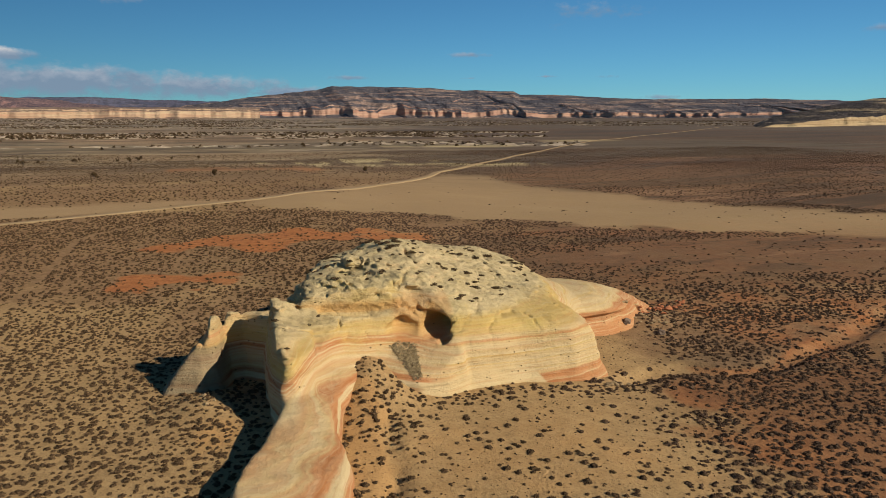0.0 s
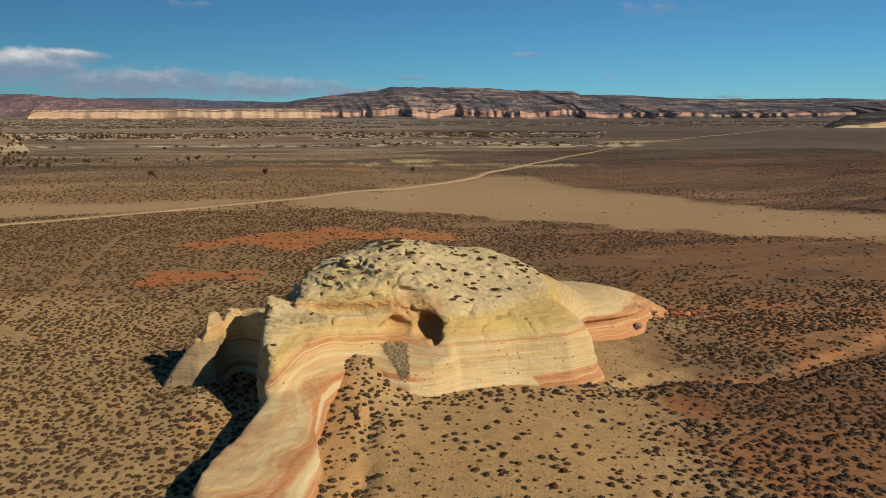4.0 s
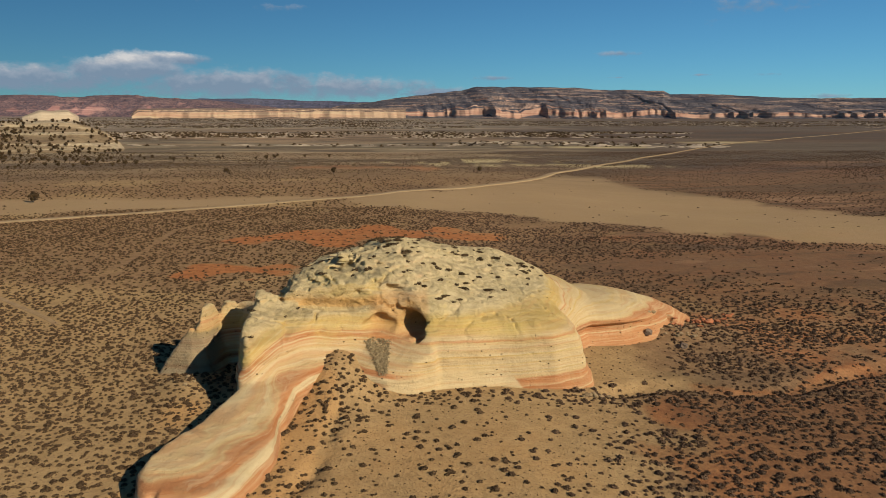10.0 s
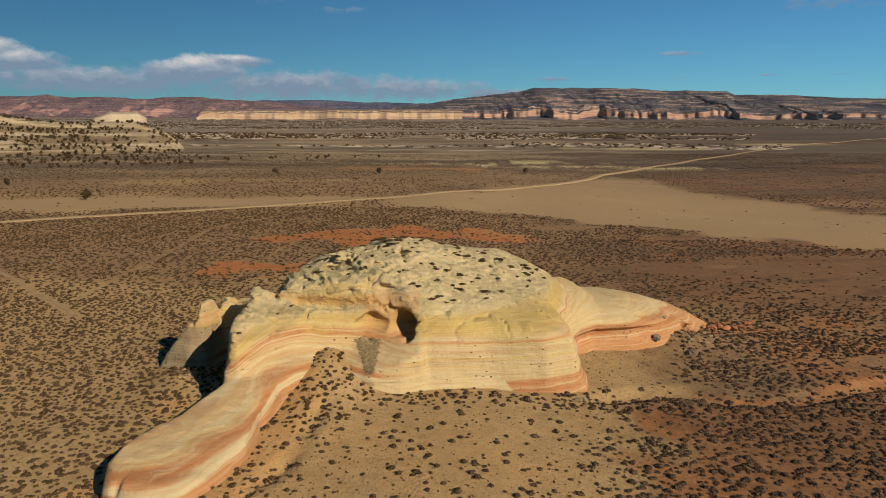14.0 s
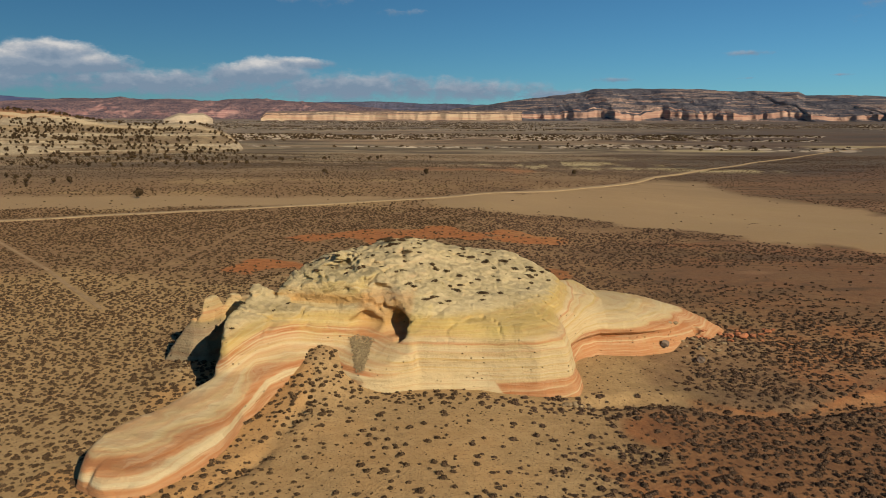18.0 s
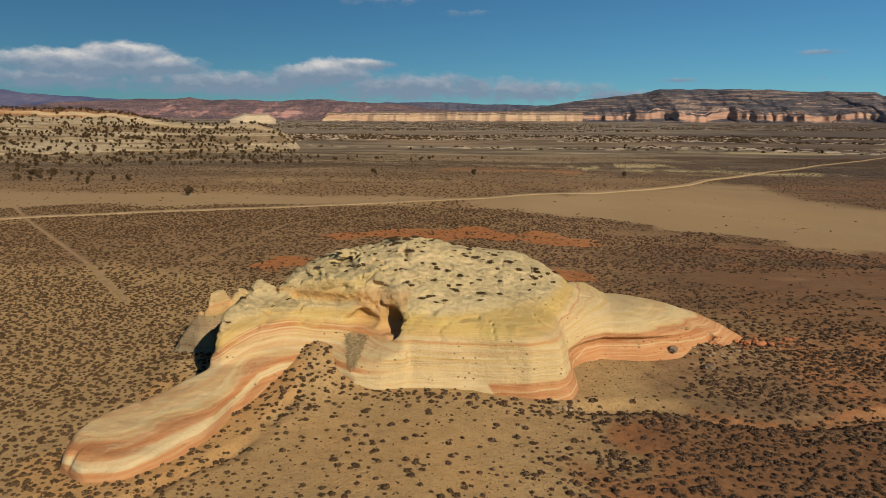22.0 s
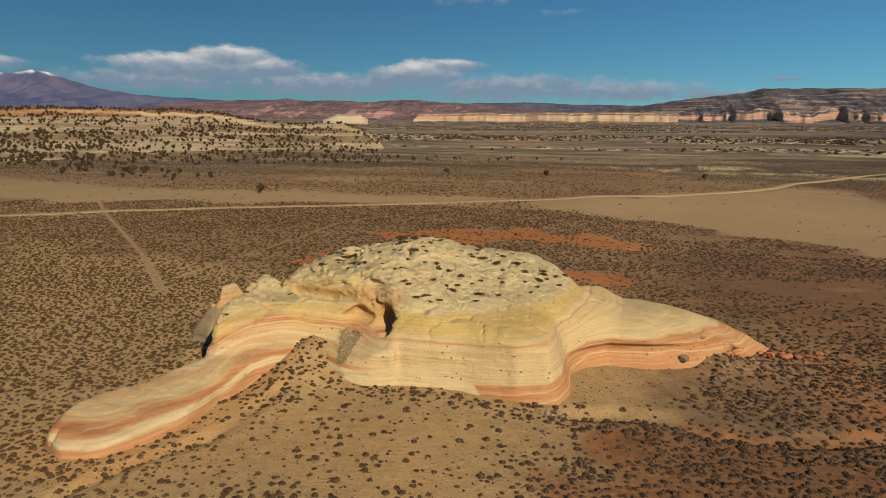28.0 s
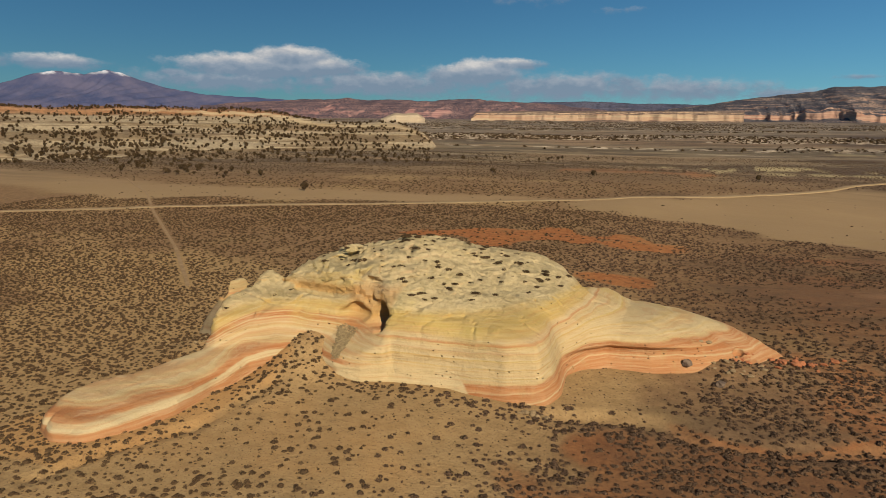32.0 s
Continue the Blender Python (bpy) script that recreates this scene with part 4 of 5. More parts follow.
scatter("dry_tufts", TUFT, np.column_stack([x, y, lie(x, y) - 0.01]), 0.035 + 0.075 * rs.rand(len(x)) ** 2, SHRUB, "tiny dry tufts dotted over the sand", "tufts", 8)


# ---- shrubs on the dome and ledges ----
dome_mesh = [mesh("dome_shrub", v, np.arange(len(v)).reshape(-1, 3), JUNIPER, False) for v in BUSH]
x, y = -16 + 26 * rs.rand(3600), -6.5 + 17 * rs.rand(3600)
h = rock_height(x, y)
flat = np.abs(rock_height(x + 0.6, y) - h) + np.abs(rock_height(x, y - 0.6) - h)
like = 0.09 + 0.20 * step(x, -2, -9) * step(y, -4, 2) + 0.34 * wave(x, y, 3, 61)
keep = (h > 6.1) & (flat < 0.75) & (rs.rand(len(x)) < like)
for i in np.flatnonzero(keep)[:290]:
    ob = new("dome_shrub", dome_mesh[i % 6])
    ob.matrix_basis = pose(x[i], y[i], h[i] - 0.02, 0, 0, rs.rand() * 360) @ Matrix.Scale(0.20 + 0.34 * rs.rand() ** 2, 4) @ Matrix.Diagonal((1.25, 0.9, 0.62, 1))
    tagged(ob, "small dark shrub rooted in pale sandstone", "shrub", "shrubs on the dome")
for x, y, r in ((-16.2, -6.5, 0.42), (-15.2, -6.3, 0.25), (-0.9, -2.0, 0.62), (-1.4, -1.6, 0.42), (-0.5, -1.3, 0.4), (3.2, -0.7, 0.36), (4.9, 0.4, 0.36), (0.3, 0.4, 0.36), (-3.3, -5.0, 0.34), (-5.05, -3.2, 0.5), (-4.5, -3.6, 0.38), (-9.3, -1.9, 0.8), (-10.2, -1.6, 0.55), (-13.2, -2.3, 0.42), (0.9, 5.8, 0.6), (1.8, 5.0, 0.55), (2.5, 4.4, 0.5), (-6.6, 3.4, 0.45), (-18.4, -8.5, 0.3), (-18.3, -11.1, 0.25), (-18.8, -6.9, 0.32)):
    ob = new("dome_shrub", dome_mesh[1])
    ob.matrix_basis = pose(x, y, float(rock_height(x, y)) - 0.02, 0, 0, 50 * x) @ Matrix.Scale(r, 4) @ Matrix.Diagonal((1.2, 0.85, 0.6, 1))
    tagged(ob, "small dark shrub rooted in pale sandstone", "shrub", "shrubs on the dome")


# ---- far country ----
def bearing(az, r, eye):
    a = np.radians(az)
    return eye[0] + r * np.sin(a), eye[1] + r * np.cos(a)


def upland(name, eye, skyline, near, far, shape, mat, label, category, rag=0.0, gully=0.0, jag=0.04, seed=1, step_az=0.07, rows=46, foot=6.0, bumps=0.05, size=90):
    """High ground along a stretch of the horizon: a crest line by bearing and height in degrees, a front that rises by shape (way, rise)."""
    a, e = np.array(skyline).T
    az = np.arange(a[0], a[-1], step_az)
    crest = np.interp(az, a, e) + jag * wave(az, az * 0, 0.9, seed, 4) * 2
    n0, n1 = np.interp(az, *np.array(near).T), np.interp(az, *np.array(far).T)
    px, pz = np.array(shape).T
    v = np.unique(np.concatenate([np.linspace(0, 1, rows), px, (px[:-1] + px[1:]) / 2]))
    out = []
    for w in list(v) + [1.12]:
        u = min(w, 1.0)
        r = n0 + (n1 - n0) * w
        km = r * 0.0175
        r = r + rag * (1 - u * 0.8) * (1.6 * wave(az * km, u * 30 + az * 0, 170, seed + 1, 4) + 0.35 * np.abs(wave(az * km, u * 20 + az * 0, 48, seed + 4, 3)))
        x, y = bearing(az, r, eye)
        g = ground(x, y) - foot
        zc = 21.5 + n1 * np.tan(np.radians(crest))
        rise = float(np.interp(u, px, pz))
        cleft = gully * np.abs(wave(az * km + 60 * wave(u * 300, az * 9, 80, seed + 3), az * 0, 70, seed + 2, 3)) * (u * (1 - u) * 4)
        z = g + (zc - g) * rise - (zc - g) * cleft
        z = z + (zc - g) * bumps * (wave(x, y, size, seed + 5, 5) + 0.5 * np.abs(wave(x, y, size * 0.5, seed + 6, 4))) * min(1.0, 6 * u) * (1 - 0.7 * u)
        if w > 1:
            z = z - (zc - g) * 0.15
        out.append(np.column_stack([x, y, z]))
    ob = new(name, mesh(name, np.concatenate(out), sheet(len(az), len(out)), mat))
    return tagged(ob, label, category, kind="structure")


def upland_mat(name, slope_a, slope_b, cliff_a, cliff_b, dots=(0.03, 0.028, 0.02), much=0.6, size=0.02, band=0.09, edge=(0.80, 0.62), cap=None, ledge=(0.54, 0.64, 0.55)):
    m = Mat(name, 0.95, 0.1)
    nx, ny, nz = m.axes(m.geo.outputs["Normal"])
    n = m.noise((size * 0.4, size * 0.4, size * 1.5), 5, 0.65)
    s = m.mix(m.span(n, 0.3, 0.7), slope_a, slope_b)
    d = m.noise((size * 5, size * 5, size * 5), 4, 0.75)
    strat = m.noise((0.0035, 0.0035, band * 0.8), 5, 0.7)
    s = m.mix(m.span(strat, ledge[0], ledge[1], 0.0, ledge[2]), s, cliff_a)
    if cap:
        x, y, z = m.axes()
        s = m.mix(m.span(m.math("ADD", z, m.math("MULTIPLY", n, 8.0)), cap[0], cap[1], 0.0, 0.8), s, cap[2])
    s = m.mix(m.span(d, 0.46, 0.58, 0.0, much), s, dots)
    b = m.noise((0.004, 0.004, band * 2.2), 4, 0.7)
    c = m.mix(m.span(b, 0.35, 0.65), cliff_a, cliff_b)
    run = m.noise((0.05, 0.05, 0.004), 4, 0.7)
    c = m.mix(m.span(run, 0.55, 0.8, 0.0, 0.22), c, (0.16, 0.09, 0.07))
    col = m.mix(m.span(m.math("ADD", nz, m.math("MULTIPLY", m.math("SUBTRACT", n, 0.5), 0.35)), edge[0], edge[1]), s, c)
    return m.done(col, m.math("ADD", d, m.math("MULTIPLY", b, 1.2)), 9.0 if size < 0.05 else 2.0, 0.8)


EYE0, EYE1 = (-22.4, -62.5), (20.4, -62.9)
# mesa slopes and dots have bluish distance haze painted into their colour
MESA = upland_mat("mesa_rock", (0.062, 0.060, 0.074), (0.16, 0.135, 0.13), (0.50, 0.33, 0.23), (0.35, 0.18, 0.125), dots=(0.034, 0.038, 0.052), much=0.72, ledge=(0.52, 0.57, 0.62))
CLIFF = upland_mat("cliff_rock", (0.19, 0.125, 0.10), (0.30, 0.21, 0.155), (0.50, 0.375, 0.24), (0.44, 0.265, 0.17), much=0.5)
# mauve slopes and navy dots carry the hills' purple shadow in the colour
REDHILL = upland_mat("red_hills", (0.11, 0.08, 0.09), (0.27, 0.165, 0.15), (0.42, 0.245, 0.205), (0.28, 0.14, 0.13), dots=(0.045, 0.045, 0.065), much=0.75, edge=(0.93, 0.8))
# blue cast of the far ridge is distance haze put into its colours
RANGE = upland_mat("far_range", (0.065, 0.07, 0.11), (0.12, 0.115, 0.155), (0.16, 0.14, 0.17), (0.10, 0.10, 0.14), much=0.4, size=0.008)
TANHILL = upland_mat("tan_slickrock", (0.19, 0.125, 0.07), (0.31, 0.225, 0.125), (0.47, 0.37, 0.23), (0.38, 0.27, 0.15), dots=(0.10, 0.07, 0.04), much=0.35, size=0.06, band=0.25, ledge=(0.46, 0.55, 0.9), cap=(29, 33, (0.30, 0.135, 0.06)))
CREAM = upland_mat("cream_rock", (0.33, 0.25, 0.165), (0.42, 0.33, 0.22), (0.52, 0.42, 0.28), (0.44, 0.33, 0.21), much=0.2, size=0.05)
DARKHILL = upland_mat("dark_hill", (0.045, 0.04, 0.045), (0.10, 0.08, 0.07), (0.52, 0.39, 0.22), (0.40, 0.28, 0.15), much=0.7, size=0.03)

upland("mesa_table", EYE0, [(-3.4, 0.95), (-2.0, 1.25), (0.8, 1.58), (2.4, 1.89), (5.8, 2.24), (7.5, 2.45), (8.7, 2.77), (13.5, 2.66), (22.6, 2.39), (23.1, 2.14), (26.5, 2.03), (30.7, 1.79), (34.8, 1.71), (40.6, 1.68), (46, 1.49), (56, 1.4)],
       [(-4, 3500), (30, 3500), (56, 3700)], [(-4, 4300), (30, 4500), (56, 4650)],
       [(0, 0), (0.10, 0.06), (0.12, 0.10), (0.13, 0.25), (0.16, 0.27), (0.168, 0.31), (0.25, 0.40), (0.40, 0.52), (0.41, 0.56), (0.60, 0.70), (0.61, 0.735), (0.80, 0.85), (0.9, 0.95), (0.91, 0.975), (1, 1)],
       MESA, "long dark mesa with a pale caprock rim and pink cliffs at its foot", "mesa", rag=130, gully=0.085, bumps=0.16, size=170, jag=0.02, seed=71, step_az=0.05)
upland("cliff_line", EYE1, [(-17.6, 0.55), (-17.2, 0.93), (-15, 1.0), (-10.4, 1.06), (-5, 1.10), (0, 1.12), (2.5, 1.1)], [(-18, 3050), (3, 3250)], [(-18, 3350), (3, 3550)],
       [(0, 0), (0.2, 0.12), (0.24, 0.2), (0.27, 0.66), (0.36, 0.70), (0.38, 0.82), (0.9, 0.97), (1, 1)],
       CLIFF, "long low wall of cream and salmon cliffs", "cliff", rag=95, gully=0.06, bumps=0.14, size=80, jag=0.012, seed=81, step_az=0.05)
upland("red_hills", EYE1, [(-38, 1.1), (-34, 1.5), (-29.5, 1.74), (-27.4, 1.86), (-25.6, 1.67), (-23.9, 1.87), (-21.7, 1.77), (-19.1, 1.84), (-17.8, 1.94), (-16, 1.82), (-12.5, 1.64), (-10.4, 1.45), (-7, 1.1)],
       [(-38, 3500), (-7, 3650)], [(-38, 4200), (-7, 4250)], [(0, 0), (0.3, 0.2), (0.5, 0.55), (0.8, 0.85), (0.95, 0.98), (1, 1)],
       REDHILL, "folded red and pink badland hills", "hills", rag=60, gully=0.10, bumps=0.35, size=150, jag=0.03, seed=91)
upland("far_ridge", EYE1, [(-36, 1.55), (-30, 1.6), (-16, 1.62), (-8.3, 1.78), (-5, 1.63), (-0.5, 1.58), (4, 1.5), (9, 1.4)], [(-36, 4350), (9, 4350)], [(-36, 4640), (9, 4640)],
       [(0, 0), (0.5, 0.5), (0.9, 0.9), (1, 1)], RANGE, "distant ridge tinted blue-grey for haze", "ridge", rag=40, gully=0.12, jag=0.03, seed=95)


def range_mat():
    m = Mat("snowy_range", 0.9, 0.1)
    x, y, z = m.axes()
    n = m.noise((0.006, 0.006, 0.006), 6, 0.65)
    # slopes painted blue-violet to stand for the air in between
    haze_blue = m.mix(m.span(n, 0.3, 0.7), (0.05, 0.065, 0.135), (0.115, 0.11, 0.17))
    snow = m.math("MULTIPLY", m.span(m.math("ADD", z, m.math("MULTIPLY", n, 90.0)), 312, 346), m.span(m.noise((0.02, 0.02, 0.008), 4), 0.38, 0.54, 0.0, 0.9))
    return m.done(m.mix(snow, haze_blue, (0.75, 0.76, 0.80)), n, 20.0, 0.4)


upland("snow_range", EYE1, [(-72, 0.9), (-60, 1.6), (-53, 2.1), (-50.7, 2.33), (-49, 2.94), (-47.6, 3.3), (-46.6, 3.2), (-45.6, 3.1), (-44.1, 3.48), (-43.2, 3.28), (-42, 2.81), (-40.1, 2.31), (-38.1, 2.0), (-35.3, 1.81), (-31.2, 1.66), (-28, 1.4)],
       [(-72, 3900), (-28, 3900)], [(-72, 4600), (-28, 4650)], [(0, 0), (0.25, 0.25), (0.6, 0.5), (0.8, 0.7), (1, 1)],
       range_mat(), "distant mountains tinted blue-violet for haze, with snow on two peaks", "mountains", rag=40, gully=0.22, jag=0.04, seed=101)
upland("cream_butte", EYE1, [(-24.6, 0.35), (-24.0, 0.6), (-23.5, 0.80), (-22.8, 0.72), (-21.8, 0.82), (-21.4, 0.55), (-21.1, 0.35)], [(-25, 2250), (-21, 2250)], [(-25, 2330), (-21, 2330)],
       [(0, 0), (0.3, 0.3), (0.6, 0.85), (1, 1)], CREAM, "low cream butte on the plain", "butte", rag=12, jag=0.02, seed=111, foot=8)
HILLTOP = [(-72, 0.9), (-50.8, 0.85), (-43.9, 0.91), (-36.2, 0.97), (-33.3, 0.84), (-31.2, 0.45), (-29.5, 0.13), (-26, 0.0), (-23.5, 0.02), (-22.4, -0.3), (-21.4, -0.7), (-20.6, -1.35), (-19.9, -2.3)]
upland("tan_hill", EYE1, HILLTOP, [(-72, 330), (-51, 400), (-44, 455), (-36, 510), (-28, 540), (-20, 560)], [(-72, 760), (-51, 800), (-36, 820), (-28, 740), (-20, 640)],
       [(0, 0), (0.14, 0.10), (0.16, 0.15), (0.30, 0.25), (0.32, 0.31), (0.55, 0.5), (0.57, 0.57), (0.80, 0.78), (0.815, 0.92), (0.9, 0.97), (1, 1)],
       TANHILL, "terraced hill of bare tan slickrock dotted with junipers", "hill", rag=22, gully=0.05, bumps=0.11, size=34, jag=0.05, seed=121, step_az=0.12, rows=60, foot=2.5)
upland("dark_hill", EYE0, [(39.6, -0.35), (40.5, 0.10), (41.4, 0.49), (44.2, 1.05), (45.9, 1.41), (48.1, 1.68), (52, 1.9), (60, 2.0)], [(39, 1480), (60, 2300)], [(39, 1800), (60, 2700)],
       [(0, 0), (0.05, 0.08), (0.07, 0.36), (0.3, 0.5), (0.7, 0.8), (1, 1)], DARKHILL, "dark wooded hill above a cream cliff", "hill", rag=45, gully=0.2, bumps=0.14, size=45, jag=0.03, seed=131)


# ---- junipers ----
def juniper_parts(seed):
    rs = np.random.RandomState(seed)
    n = 170
    lobes = np.column_stack([rs.randn(7) * 0.55, rs.randn(7) * 0.55, 1.0 + 1.5 * rs.rand(7)])
    c = lobes[rs.randint(0, 7, n)]
    d = rs.randn(n, 3)
    d /= np.linalg.norm(d, axis=1)[:, None]
    p = c + d * (0.45 + 0.4 * rs.rand(n, 1))
    p[:, 2] = np.maximum(p[:, 2], 0.25)
    u = np.cross(d, rs.randn(n, 3))
    u /= np.linalg.norm(u, axis=1)[:, None]
    w = np.cross(u, d)
    k = 0.36 * (0.6 + 0.8 * rs.rand(n, 1))
    crown = np.stack([p + u * k, p - 0.5 * u * k + 0.9 * w * k, p - 0.5 * u * k - 0.9 * w * k], 1).reshape(-1, 3)
    bm = bmesh.new()
    for k in range(4):
        foot = Matrix.Translation((0, 0, 0.55)) if k == 0 else Matrix.Translation((0, 0, 0.8)) @ pose(0, 0, 0, 0, 35, 120 * k) @ Matrix.Translation((0, 0, 0.5))
        bmesh.ops.create_cone(bm, segments=7, radius1=0.2 - 0.03 * k, radius2=0.07, depth=1.3, matrix=foot)
    trunk = bpy.data.meshes.new("trunk")
    bm.to_mesh(trunk)
    bm.free()
    trunk.materials.append(BARK)
    return crown, trunk


CROWNS, TREES = [], []
for k in range(4):
    crown, trunk = juniper_parts(200 + k)
    CROWNS.append(crown)
    tree = tagged(new("juniper_tree"), "dark bushy juniper tree on dry ground", "tree", "junipers")
    part("trunk", trunk, tree)
    part("crown", mesh("crown", crown, np.arange(len(crown)).reshape(-1, 3), JUNIPER, False), tree)
    tree.matrix_basis = pose(((-99, -24, 42, -70)[k]), (139, 250, 266, 255)[k], float(ground((-99, -24, 42, -70)[k], (139, 250, 266, 255)[k])) - 0.05) @ Matrix.Scale(0.95, 4)
    TREES.append(tree)
rs = np.random.RandomState(303)
near_trees = []
for line, n, loose in (([(-438, 308), (-302, 259), (-219, 212), (-158, 191)], 70, 11), ([(-400, 440), (-221, 345), (-116, 372), (-60, 400)], 60, 15)):
    way = np.sort(rs.rand(n)) * (len(line) - 1)
    px = np.interp(way, np.arange(len(line)), [q[0] for q in line]) + loose * rs.randn(n)
    py = np.interp(way, np.arange(len(line)), [q[1] for q in line]) + loose * rs.randn(n)
    near_trees += [(a, b, float(lie(a, b))) for a, b in zip(px, py)]
bpy.context.view_layer.update()
dg = bpy.context.evaluated_depsgraph_get()
hill = bpy.data.objects["tan_hill"].evaluated_get(dg)


def on_hill(x, y):
    hit, p, nrm, _ = hill.ray_cast((x, y, 200), (0, 0, -1))
    return p.z if hit else None


hill_trees = []
az, r, pick = -62 + 41.5 * rs.rand(7200), 380 + 440 * rs.rand(7200) ** 1.1, rs.rand(7200)
px, py = bearing(az, r, EYE1)
keep = pick < 0.55 + 0.9 * wave(px, py, 45, 62)
px, py, r, pick = px[keep], py[keep], r[keep], pick[keep]
low = lie(px, py)
for i in range(len(px)):
    h = on_hill(px[i], py[i])
    if h is not None and h > low[i] - 0.5:
        hill_trees.append((px[i], py[i], h))
    elif r[i] > 400 and pick[i] < 0.12:
        hill_trees.append((px[i], py[i], low[i]))
for i, (x, y, z) in enumerate(near_trees):
    copy_thing(TREES[i % 4], pose(x, y, z - 0.05, 0, 0, rs.rand() * 360) @ Matrix.Scale((0.5 + 0.45 * rs.rand()) / 1.0, 4))
LOW = []
for c in CROWNS:
    tri = c.reshape(-1, 3, 3)[::4]
    at = tri.mean(1, keepdims=True)
    LOW.append(((tri - at) * 2.0 + at).reshape(-1, 3))
p = np.array(hill_trees)
scatter("hill_junipers", LOW, p - [0, 0, 0.2], 0.48 + 0.45 * rs.rand(len(p)) ** 1.5, JUNIPER, "dark round junipers scattered over the tan hill", "trees", 5)
# belts of low trees and broken pale rock on the far plain
TINY = [bush_shape(s, 9, 0.8, 0.9) for s in range(40, 46)]
spots, rocks = [], []
for a0, a1, r0, r1, n, m in ((-50, 8, 1400, 2950, 21000, 8000), (-24, 8, 860, 1150, 2600, 1700), (8, 24, 900, 1200, 1400, 900), (8, 40, 1700, 2700, 8000, 2500), (6, 26, 640, 760, 160, 260), (-14, 6, 600, 680, 90, 160), (-50, -14, 520, 900, 300, 120), (-16, 4, 2900, 3150, 500, 300)):
    for store, k in ((spots, n), (rocks, m)):
        a, r = a0 + (a1 - a0) * rs.rand(k), r0 + (r1 - r0) * rs.rand(k)
        x, y = bearing(a, r, (0, -65))
        ok = (wave(x, y * 2, 170, 63) + 0.15 > rs.rand(k) * 0.5 - 0.1)
        store.append(np.column_stack([x, y, lie(x, y)])[ok])
p = np.concatenate(spots)
scatter("far_woodland", TINY, p - [0, 0, 0.3], 0.9 + 1.3 * rs.rand(len(p)) ** 1.5, JUNIPER, "belts of low dark woodland on the far plain", "trees", 6)


def stone_shape(seed, fine=2):
    bm = bmesh.new()
    bmesh.ops.create_icosphere(bm, subdivisions=fine, radius=1.0)
    rs = np.random.RandomState(seed)
    for v in bm.verts:
        k = 1 + 0.45 * noise.noise(v.co * 1.3 + Vector((seed, 0, 0))) + 0.2 * noise.noise(v.co * 3 + Vector((0, seed, 0)))
        v.co = Vector((v.co.x, v.co.y, v.co.z * 0.7)) * k
    return bm


def stone_points(seed):
    bm = stone_shape(seed, 1)
    v = np.array([list(l.vert.co) for f in bm.faces for l in f.loops])
    bm.free()
    return v


STONES = []
for k in range(5):
    bm = stone_shape(50 + k)
    me = bpy.data.meshes.new("boulder")
    bm.to_mesh(me)
    bm.free()
    STONES.append(me)


def stone(x, y, size, mat, label, sink=0.3, stretch=(1, 1, 1)):
    me = STONES[int(abs(x * 7 + y * 3)) % 5]
    if not me.materials:
        me.materials.append(mat)
    ob = new("boulder", me)
    ob.material_slots[0].link = "OBJECT"
    ob.material_slots[0].material = mat
    z = max(float(ground(x, y)), float(rock_height(x, y)))
    ob.matrix_basis = pose(x, y, z + size * (0.7 - sink), 0, 0, (x * 61 + y * 37) % 360) @ Matrix.Diagonal((size * stretch[0], size * stretch[1], size * stretch[2], 1))
    return tagged(ob, label, "boulder", "boulders round the outcrop")


stone(20.1, 6.0, 0.52, GREYROCK, "grey rounded boulder at the foot of the red wall", 0.15)
stone(23.0, 3.6, 0.45, GREYROCK, "grey boulder among shrubs on sand")
rs2 = np.random.RandomState(12)
for k in range(34):
    f = rs2.rand()
    x, y = 24.5 + 9.5 * f + rs2.randn() * 0.5, 10.2 + 5.6 * f + rs2.randn() * 0.7
    stone(x, y, 0.14 + 0.30 * rs2.rand() ** 2, REDROCK, "broken rust-red sandstone block", 0.35, (1.3, 0.9, 0.8))
for k in range(26):
    stone(21 + 6 * rs2.rand(), 6.2 + 4.2 * rs2.rand(), 0.10 + 0.24 * rs2.rand() ** 2, DUSTY, "tan rubble below the tail of the outcrop", 0.35, (1.3, 0.9, 0.8))
for k in range(7):
    stone(-25 + 4 * rs2.rand(), -8.5 + 2.5 * rs2.rand(), 0.12 + 0.16 * rs2.rand() ** 2, DUSTY, "tan rock below the spur", 0.35)
for k in range(14):
    stone(8 + 3 * rs2.rand(), -10.9 + 0.9 * rs2.rand(), 0.1 + 0.2 * rs2.rand(), DUSTY, "tan stone at the wall foot", 0.3)

# dry brushy scree leaning on the wall below the cave
bpy.context.view_layer.update()
wall = ROCKPARTS["wall"].evaluated_get(bpy.context.evaluated_depsgraph_get())
scree = []
for k in range(1500):
    f, g = rs2.rand() ** 0.8, rs2.rand()
    x, z = -9.7 + 1.2 * f + 2.1 * g * (1 - 0.8 * f) + 0.1 * rs2.randn(), 3.62 - 1.75 * f + 0.10 * rs2.randn()
    hit, p, nrm, _ = wall.ray_cast((x, -20, z), (0, 1, 0))
    if hit:
        scree.append((p.x, p.y - 0.03, p.z))
TWIG = [bush_shape(s, 5, 0.8, 0.9) for s in range(60, 64)]
scatter("scree_brush", TWIG, np.array(scree), 0.04 + 0.06 * rs2.rand(len(scree)), SCREE, "tan brushy scree leaning on the wall under the cave", "scree", 14)

p = np.concatenate(rocks)
SLABS = [stone_points(s) * [2.5, 1.2, 0.35] for s in range(3)]
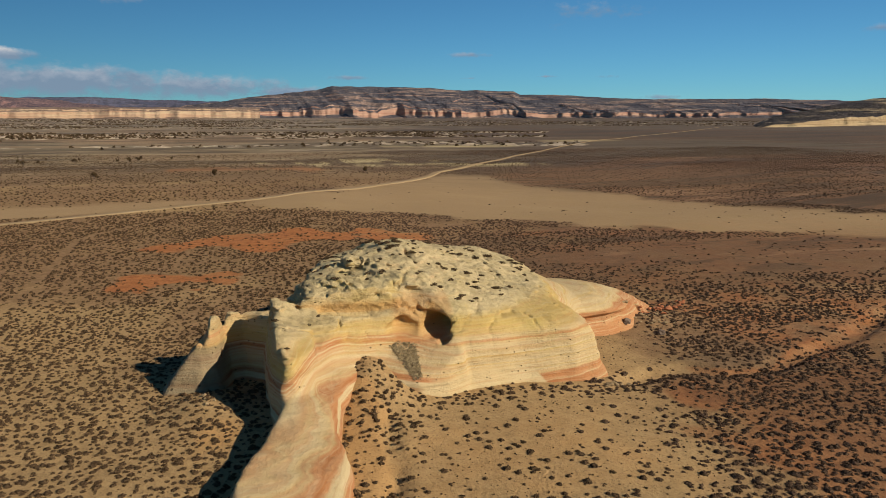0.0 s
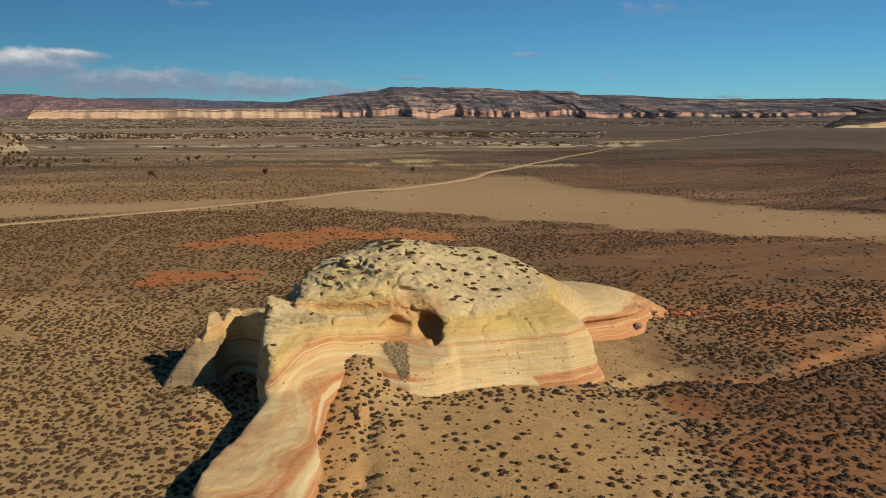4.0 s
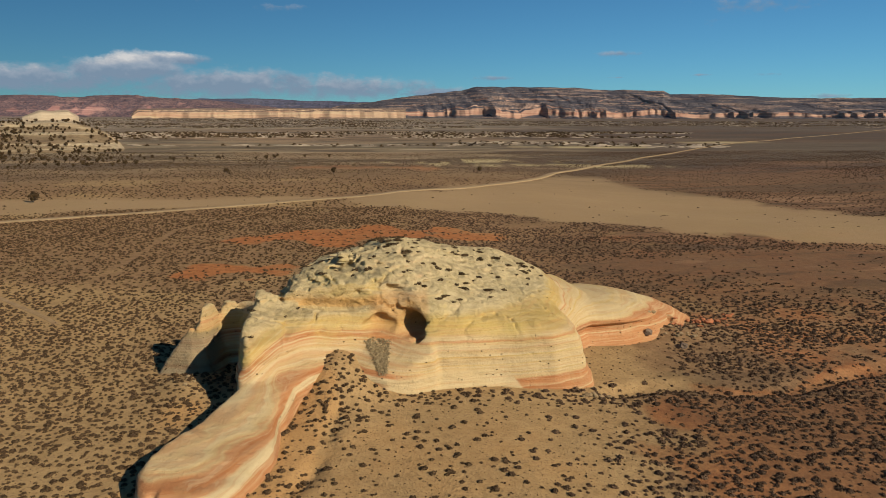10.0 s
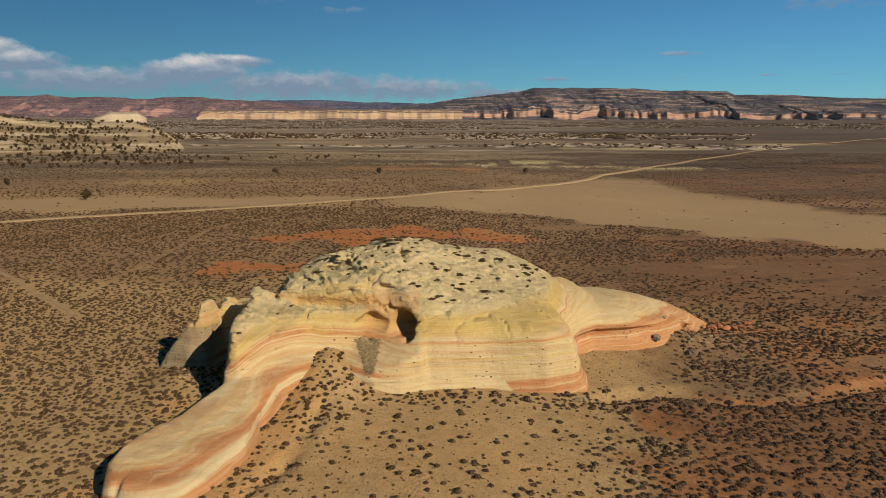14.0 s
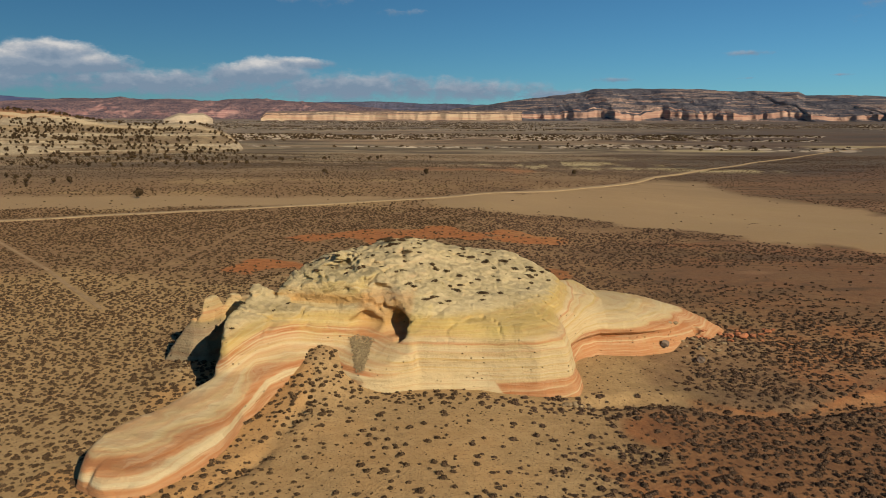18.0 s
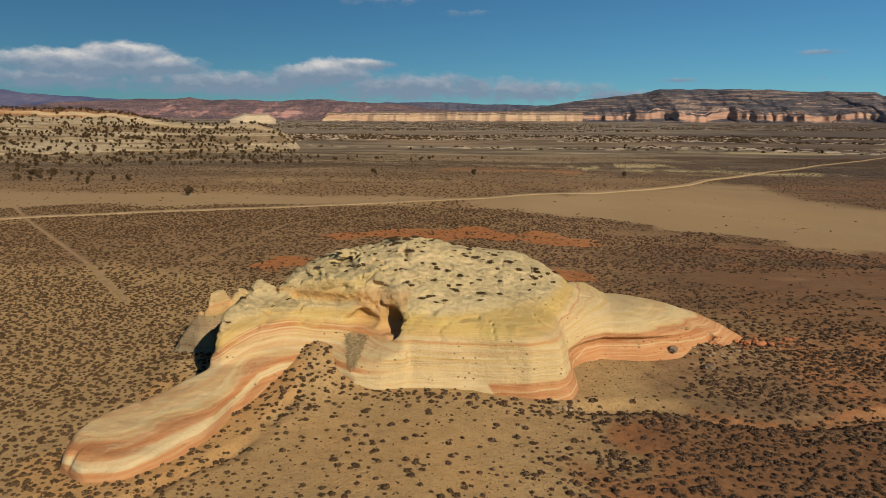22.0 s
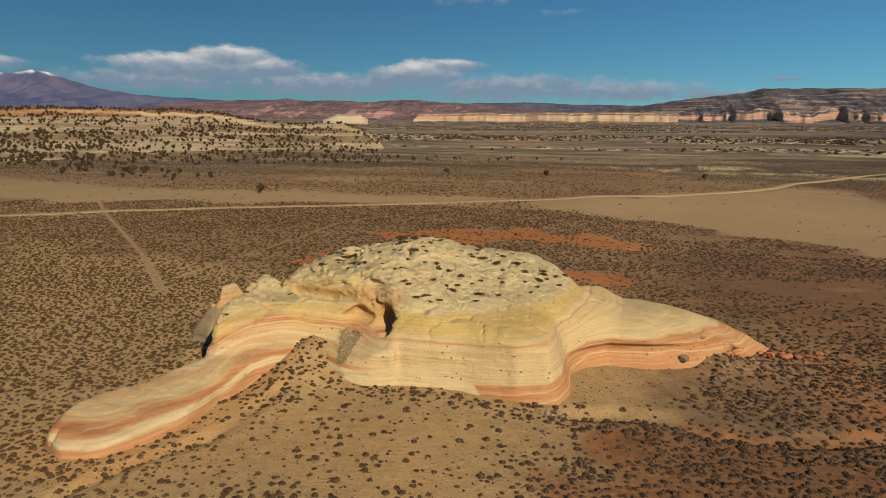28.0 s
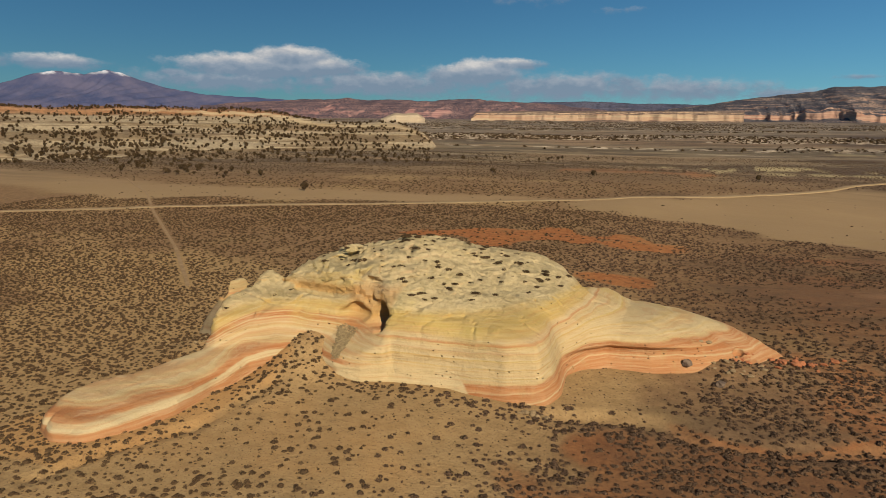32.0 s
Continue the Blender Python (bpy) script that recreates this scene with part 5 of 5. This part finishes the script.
scatter("far_ledges", SLABS, p - [0, 0, 0.3], 1.5 + 3.2 * rs.rand(len(p)) ** 2, LEDGE, "pale broken rock ledges on the far plain", "rocks", 7)


# ---- clouds: a far sky backdrop ----
def clouds():
    az, el = np.arange(-62, 58, 0.25), np.arange(1.0, 11.0, 0.1)
    A, E = np.meshgrid(az, el)
    puffs = [(-33.5, 4.1, 7.0, 1.1, 1.3), (-31.3, 4.7, 3.6, 1.0, 1.4), (-36, 4.2, 2.6, 0.8, 1.1), (-28.5, 4.2, 3.0, 0.75, 1.2), (-39.6, 3.5, 1.3, 0.4, 0.9),
             (-16.8, 3.9, 4.2, 1.05, 1.3), (-14.5, 4.5, 3.0, 0.5, 1.1), (-19.5, 3.5, 2.0, 0.7, 0.9), (-47, 3.95, 3.8, 0.55, 0.95), (-53, 3.9, 4.5, 0.6, 0.9),
             (-24, 3.0, 10, 1.0, 0.92), (-10, 2.9, 10, 1.1, 0.92), (-36, 3.0, 9, 0.8, 0.9), (-2, 2.7, 8, 0.85, 0.8), (6, 2.35, 6, 0.5, 0.66),
             (-6.5, 8.4, 2.2, 0.25, 0.32), (-13, 9.2, 4, 0.3, 0.28), (28, 8.3, 3.5, 0.7, 0.2), (9.8, 3.4, 1.4, 0.2, 0.6), (18.8, 5.1, 1.8, 0.18, 0.4), (24.8, 3.5, 1.0, 0.1, 0.5),
             (29.4, 3.45, 1.2, 0.12, 0.5), (33.5, 1.9, 1.4, 0.2, 0.6), (47.5, 6.2, 2, 0.3, 0.5), (19, 3.4, 0.8, 0.08, 0.45)]
    dens, lit = np.full(A.shape, -1.0), np.zeros(A.shape)
    for a, e, ra, re, w in puffs:
        q = w * (1.1 - np.hypot((A - a) / ra, (E - e) / np.where(E < e, re * 1.15, re)))
        # sunlit tops and shaded bases, painted by height within each puff
        lit = np.where(q > dens, np.clip(0.40 + 0.8 * (E - e) / re, 0, 1) * (1.1 if w > 0.93 else 0.62), lit)
        dens = np.maximum(dens, q)
    x, y = bearing(A, 4720, (0, -65))
    z = 21.5 + 4720 * np.tan(np.radians(E))
    me = mesh("cloud_bank", np.stack([x, y, z], -1).reshape(-1, 3), sheet(len(az), len(el)), cloud_mat())
    for key, val in (("dens", dens), ("lit", soften(lit, 3))):
        at = me.attributes.new(key, "FLOAT", "POINT")
        at.data.foreach_set("value", val.astype(np.float32).ravel())
    ob = new("cloud_backdrop", me)
    ob.visible_shadow = False
    return tagged(ob, "low white and grey clouds over the horizon", "clouds", kind="structure")


def cloud_mat():
    m = Mat("cloud_vapour", 1.0, 0.0)
    n = m.noise((0.0075, 0.0075, 0.014), 7, 0.6)
    d = m.math("ADD", m.attr("dens"), m.math("MULTIPLY", m.math("SUBTRACT", n, 0.5), 1.5))
    cover = m.span(d, 0.0, 0.7, 0.0, 0.93)
    l = m.math("ADD", m.attr("lit"), m.math("MULTIPLY", m.math("SUBTRACT", m.noise((0.010, 0.010, 0.018), 6, 0.6), 0.5), 1.1))
    # the sheet glows by itself; cloud light and shade are in this ramp
    col = m.ramp(l, [(0.2, (0.21, 0.28, 0.37)), (0.55, (0.33, 0.38, 0.45)), (0.8, (0.50, 0.51, 0.53)), (1.0, (0.70, 0.67, 0.64))])
    t = m.t
    em, tr, mx = t.nodes.new("ShaderNodeEmission"), t.nodes.new("ShaderNodeBsdfTransparent"), t.nodes.new("ShaderNodeMixShader")
    t.links.new(col, em.inputs[0])
    t.links.new(cover, mx.inputs[0])
    t.links.new(tr.outputs[0], mx.inputs[1])
    t.links.new(em.outputs[0], mx.inputs[2])
    t.links.new(mx.outputs[0], t.nodes["Material Output"].inputs[0])
    return m.m


clouds()
